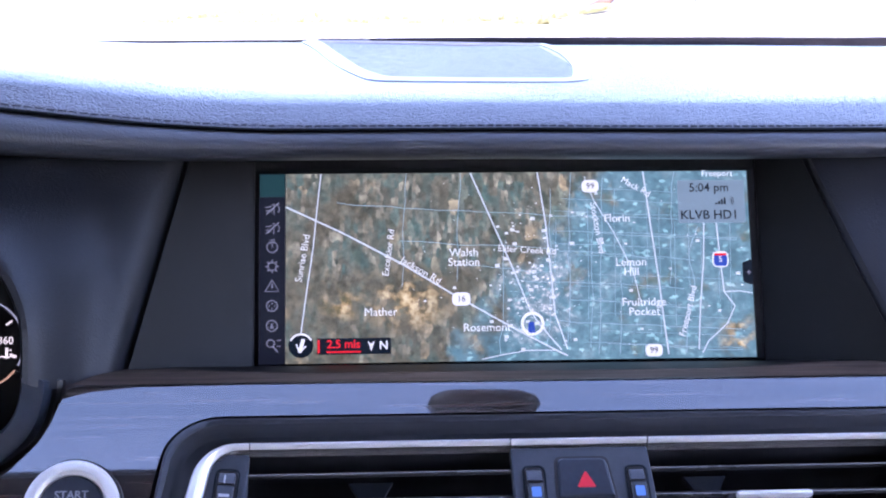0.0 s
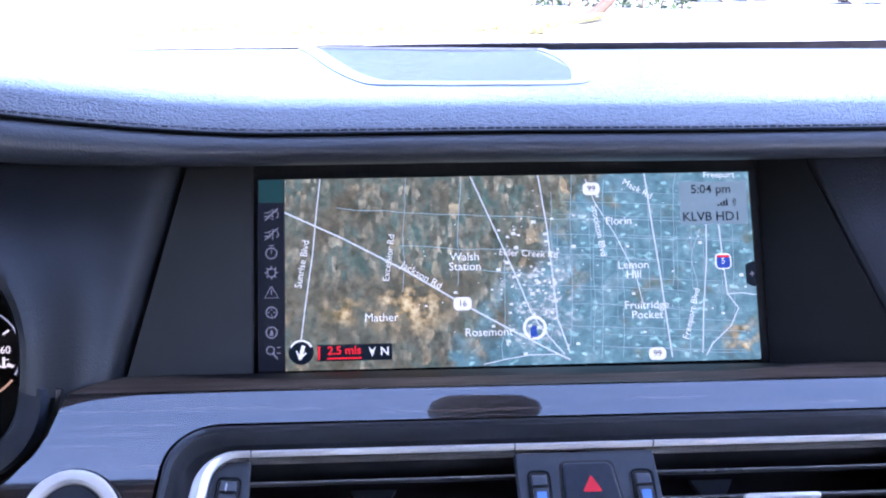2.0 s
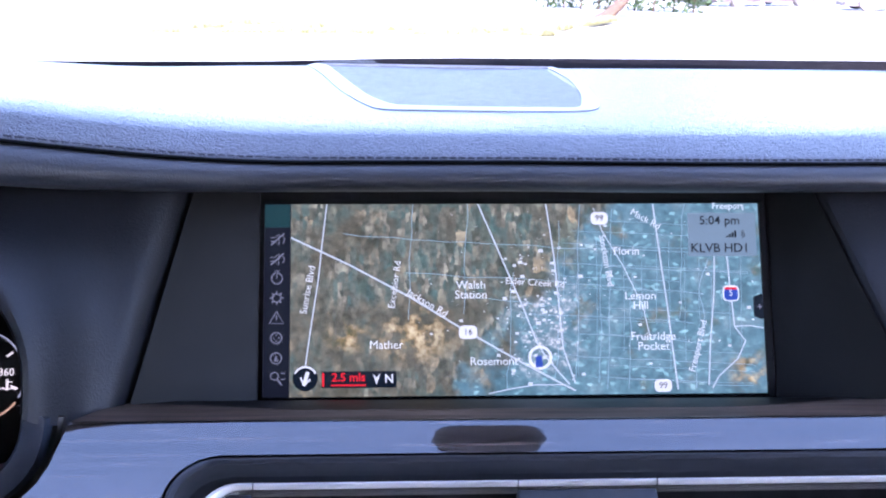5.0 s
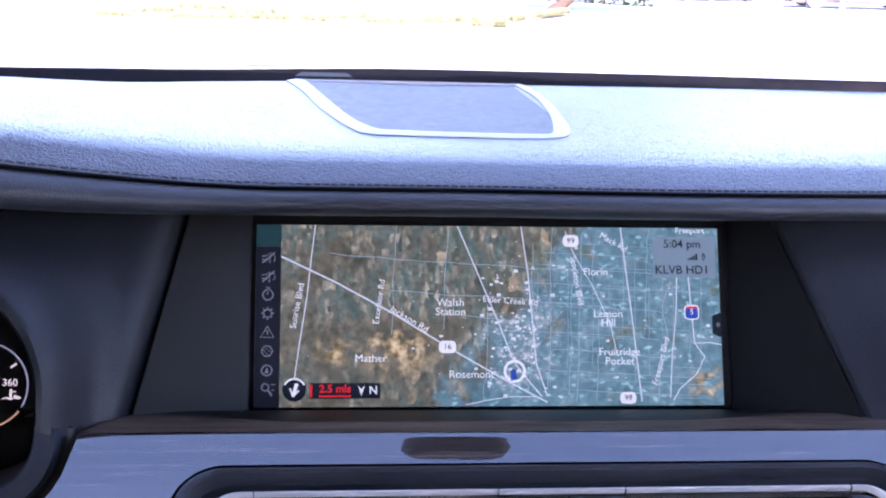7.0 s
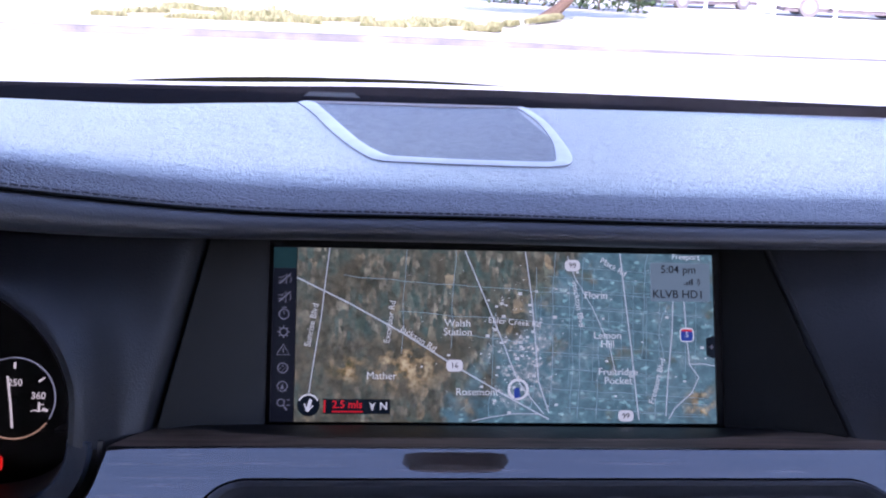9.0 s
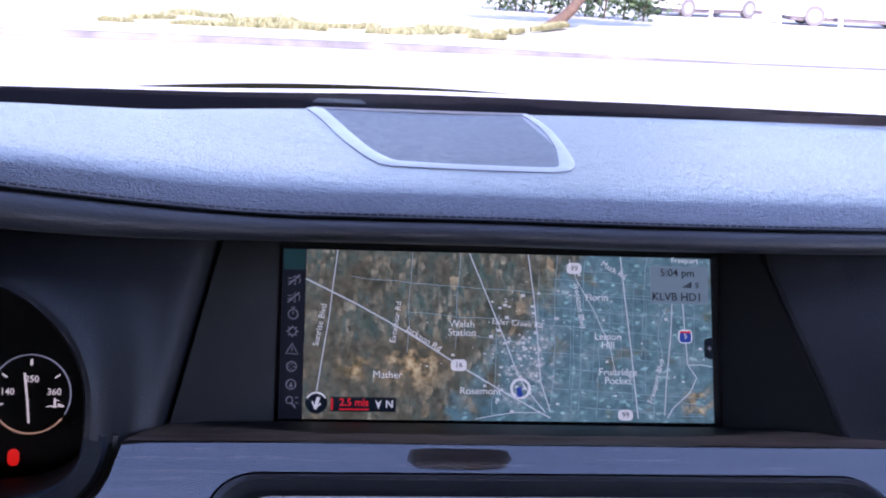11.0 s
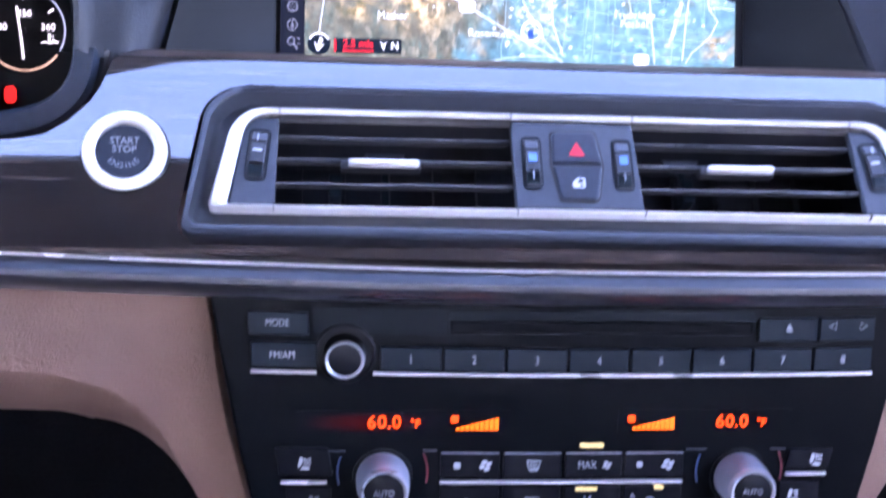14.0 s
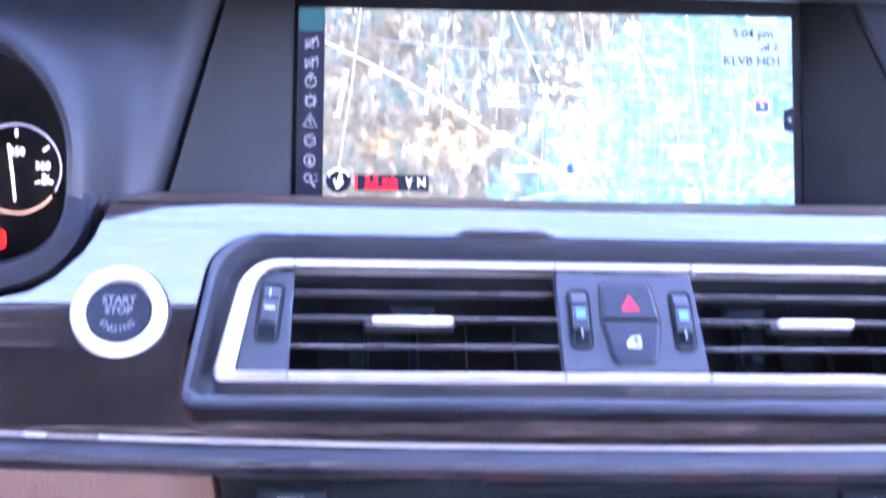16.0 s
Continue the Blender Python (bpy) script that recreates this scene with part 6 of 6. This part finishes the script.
def leaves(bm, centre, spread_xyz, count, size, rng):
    for _ in range(count):
        p = Vector(centre) + Vector([rng.gauss(0, s) for s in spread_xyz])
        q = Euler((rng.uniform(-1.2, 1.2), rng.uniform(-1.2, 1.2), rng.uniform(0, 6.28))).to_quaternion()
        s = size * rng.uniform(0.6, 1.4)
        pts = [(-0.5, 0, 0), (0, -0.28, 0.06), (0.55, 0, 0), (0, 0.28, 0.06)]
        bm.faces.new([bm.verts.new(p + q @ (Vector(a) * s)) for a in pts])


tree = thing("tree", Matrix.Translation(on_street(4.45, 24.3, 0.10)), "leaning brown tree with a dark green crown", "tree")
bm = bmesh.new()
limb(bm, [(-0.22, 0, -0.06), (-0.02, 0, 0.03), (0.16, 0, 0.16), (0.36, 0, 0.36), (0.52, 0.02, 0.60), (0.66, 0.05, 1.0), (0.78, 0.1, 1.8), (0.90, 0.2, 2.8)], [0.10, 0.13, 0.125, 0.12, 0.115, 0.11, 0.10, 0.09])
limb(bm, [(0.74, 0.08, 1.5), (1.5, 0.2, 2.2), (2.2, 0.4, 2.9)], [0.07, 0.055, 0.03], 7)
limb(bm, [(0.88, 0.2, 2.6), (0.2, 0.2, 3.4), (-0.6, 0, 3.9)], [0.07, 0.05, 0.03], 7)
part("trunk", bm, BARK, tree, "leaning brown trunk", True)
bm = bmesh.new()
for c, sp, cnt in (((0.9, 0.2, 3.6), (1.1, 1.0, 0.7), 1700), ((2.1, 0.4, 3.1), (0.7, 0.7, 0.5), 900), ((-0.5, 0.1, 4.0), (0.8, 0.8, 0.6), 800)):
    leaves(bm, c, sp, cnt, 0.22, rng)
part("crown", bm, LEAF, tree, "loose dark green leaves")

for (x0, y0), (x1, y1), high, clumps, words in (((4.6, 36.5), (8.5, 31.4), 1.5, 46, "ragged dark green shrub behind the tree"), ((-16.0, 58.0), (5.5, 58.0), 1.9, 130, "long clipped green hedge across the street")):
    hedge = thing("hedge", Matrix.Translation(on_street((x0 + x1) / 2, (y0 + y1) / 2)), words, "hedge")
    bm = bmesh.new()
    for _ in range(clumps):
        t = rng.random()
        p = Vector(((x0 - x1) / 2 + (x1 - x0) * t, (y0 - y1) / 2 + (y1 - y0) * t + rng.uniform(-0.3, 0.5), 0.0))
        leaves(bm, (p.x, p.y, FALL * p.y + rng.uniform(0.25, high)), (0.32, 0.25, 0.24), 110, 0.17, rng)
    part("foliage", bm, LEAF, hedge, "dense dark green leaves")
    for k in range(9):
        t = (k + 0.5) / 9
        p = Vector(((x0 - x1) / 2 + (x1 - x0) * t, (y0 - y1) / 2 + (y1 - y0) * t, 0.0))
        bm = bmesh.new()
        limb(bm, [(p.x, p.y, FALL * p.y - 0.02), (p.x + 0.04, p.y, FALL * p.y + 0.5), (p.x, p.y + 0.05, FALL * p.y + high * 0.8)], [0.035, 0.028, 0.012], 6)
        part("stem", bm, BARK, hedge, "brown stem", True)

# ---- pale cars parked in the far lot, with slim posts before them ----
CAR_WHITE = surface("car_white", (0.62, 0.60, 0.60), (0.70, 0.68, 0.68), (0.25, 0.35), scale=4, coat=0.5)
# Dark tones lifted towards mauve to hold the lens flare over them.
CAR_DARK = surface("car_trim_veiled", (0.075, 0.062, 0.070), (0.11, 0.092, 0.102), (0.5, 0.7), scale=20)
TYRE = surface("tyre_rubber", (0.09, 0.085, 0.09), (0.13, 0.12, 0.125), (0.7, 0.85), scale=20)
PROFILE = [(-2.2, 0.30), (-2.15, 0.72), (-1.9, 0.92), (-1.2, 0.98), (-0.7, 1.40), (0.6, 1.44), (1.25, 1.00), (2.0, 0.86), (2.2, 0.62), (2.2, 0.28)]


def parked_car(x, y, turn, label):
    car = thing("parked_car", Matrix.Translation(on_street(x, y)) @ Matrix.Rotation(radians(turn), 4, "Z"), label, "car", "cars in the far lot")
    bm = bmesh.new()
    rows = []
    for b, k in ((-0.86, 0.93), (-0.80, 1.0), (0.80, 1.0), (0.86, 0.93)):
        rows.append([(a * (0.99 if abs(b) > 0.82 else 1), b * (0.82 if z > 1.2 else 1), 0.28 + (z - 0.28) * k) for a, z in PROFILE])
    swept(bm, rows)
    body = part("body", bm, CAR_WHITE, car, "pale painted body", True)
    bm = bmesh.new()
    slab(bm, rbox(0, 0, 4.2, 1.6, 0.1, 3), 0.16, 0.30, 0.02)
    part("underbody", bm, CAR_DARK, car, "dark sill and underbody")
    for b in (-0.82, 0.82):
        bm = bmesh.new()
        slab(bm, rounded([(-1.05, 1.02), (0.95, 1.02), (0.50, 1.34), (-0.62, 1.34)], 0.05, 3), 0, 0.012)
        pane = part("side_window", bm, GLOSS, body, "dark side window")
        pane.matrix_local = Matrix.Translation((0, b * 0.965, 0)) @ Matrix.Rotation(radians(90), 4, "X")
    for a in (-1.35, 1.35):
        for b in (-0.78, 0.78):
            wheel = new("wheel")
            wheel.parent = car
            wheel.matrix_local = Matrix.Translation((a, b, 0.32)) @ Matrix.Rotation(radians(90), 4, "X")
            bm = bmesh.new()
            turned(bm, 0, 0, [(0.20, -0.11), (0.30, -0.11), (0.32, -0.08), (0.32, 0.08), (0.30, 0.11), (0.20, 0.11)], 32, False, False)
            part("tyre", bm, TYRE, wheel, "black tyre", True)
            bm = bmesh.new()
            turned(bm, 0, 0, [(0.205, -0.10), (0.16, -0.09), (0.05, -0.10), (0.05, 0.10), (0.16, 0.09), (0.205, 0.10)], 24)
            part("rim", bm, SILVER, wheel, "pale wheel rim", True)


parked_car(12.2, 39.0, 24, "white parked car with dark tyres across the street")
parked_car(15.6, 34.6, -8, "white parked car in full sun near a post")
parked_car(19.8, 36.5, 10, "white parked car at the end of the row")
for x, y in ((11.9, 37.0), (13.3, 34.6), (14.75, 33.4)):
    post = thing("bollard", Matrix.Translation(on_street(x, y)), "slim white post before the parked cars", "bollard", "posts of the far lot")
    bm = bmesh.new()
    turned(bm, 0, 0, [(0.09, -0.02), (0.09, 0.03), (0.055, 0.05), (0.055, 0.92), (0.045, 0.96), (0.02, 0.98)], 16)
    part("pole", bm, CAR_WHITE, post, "", True)
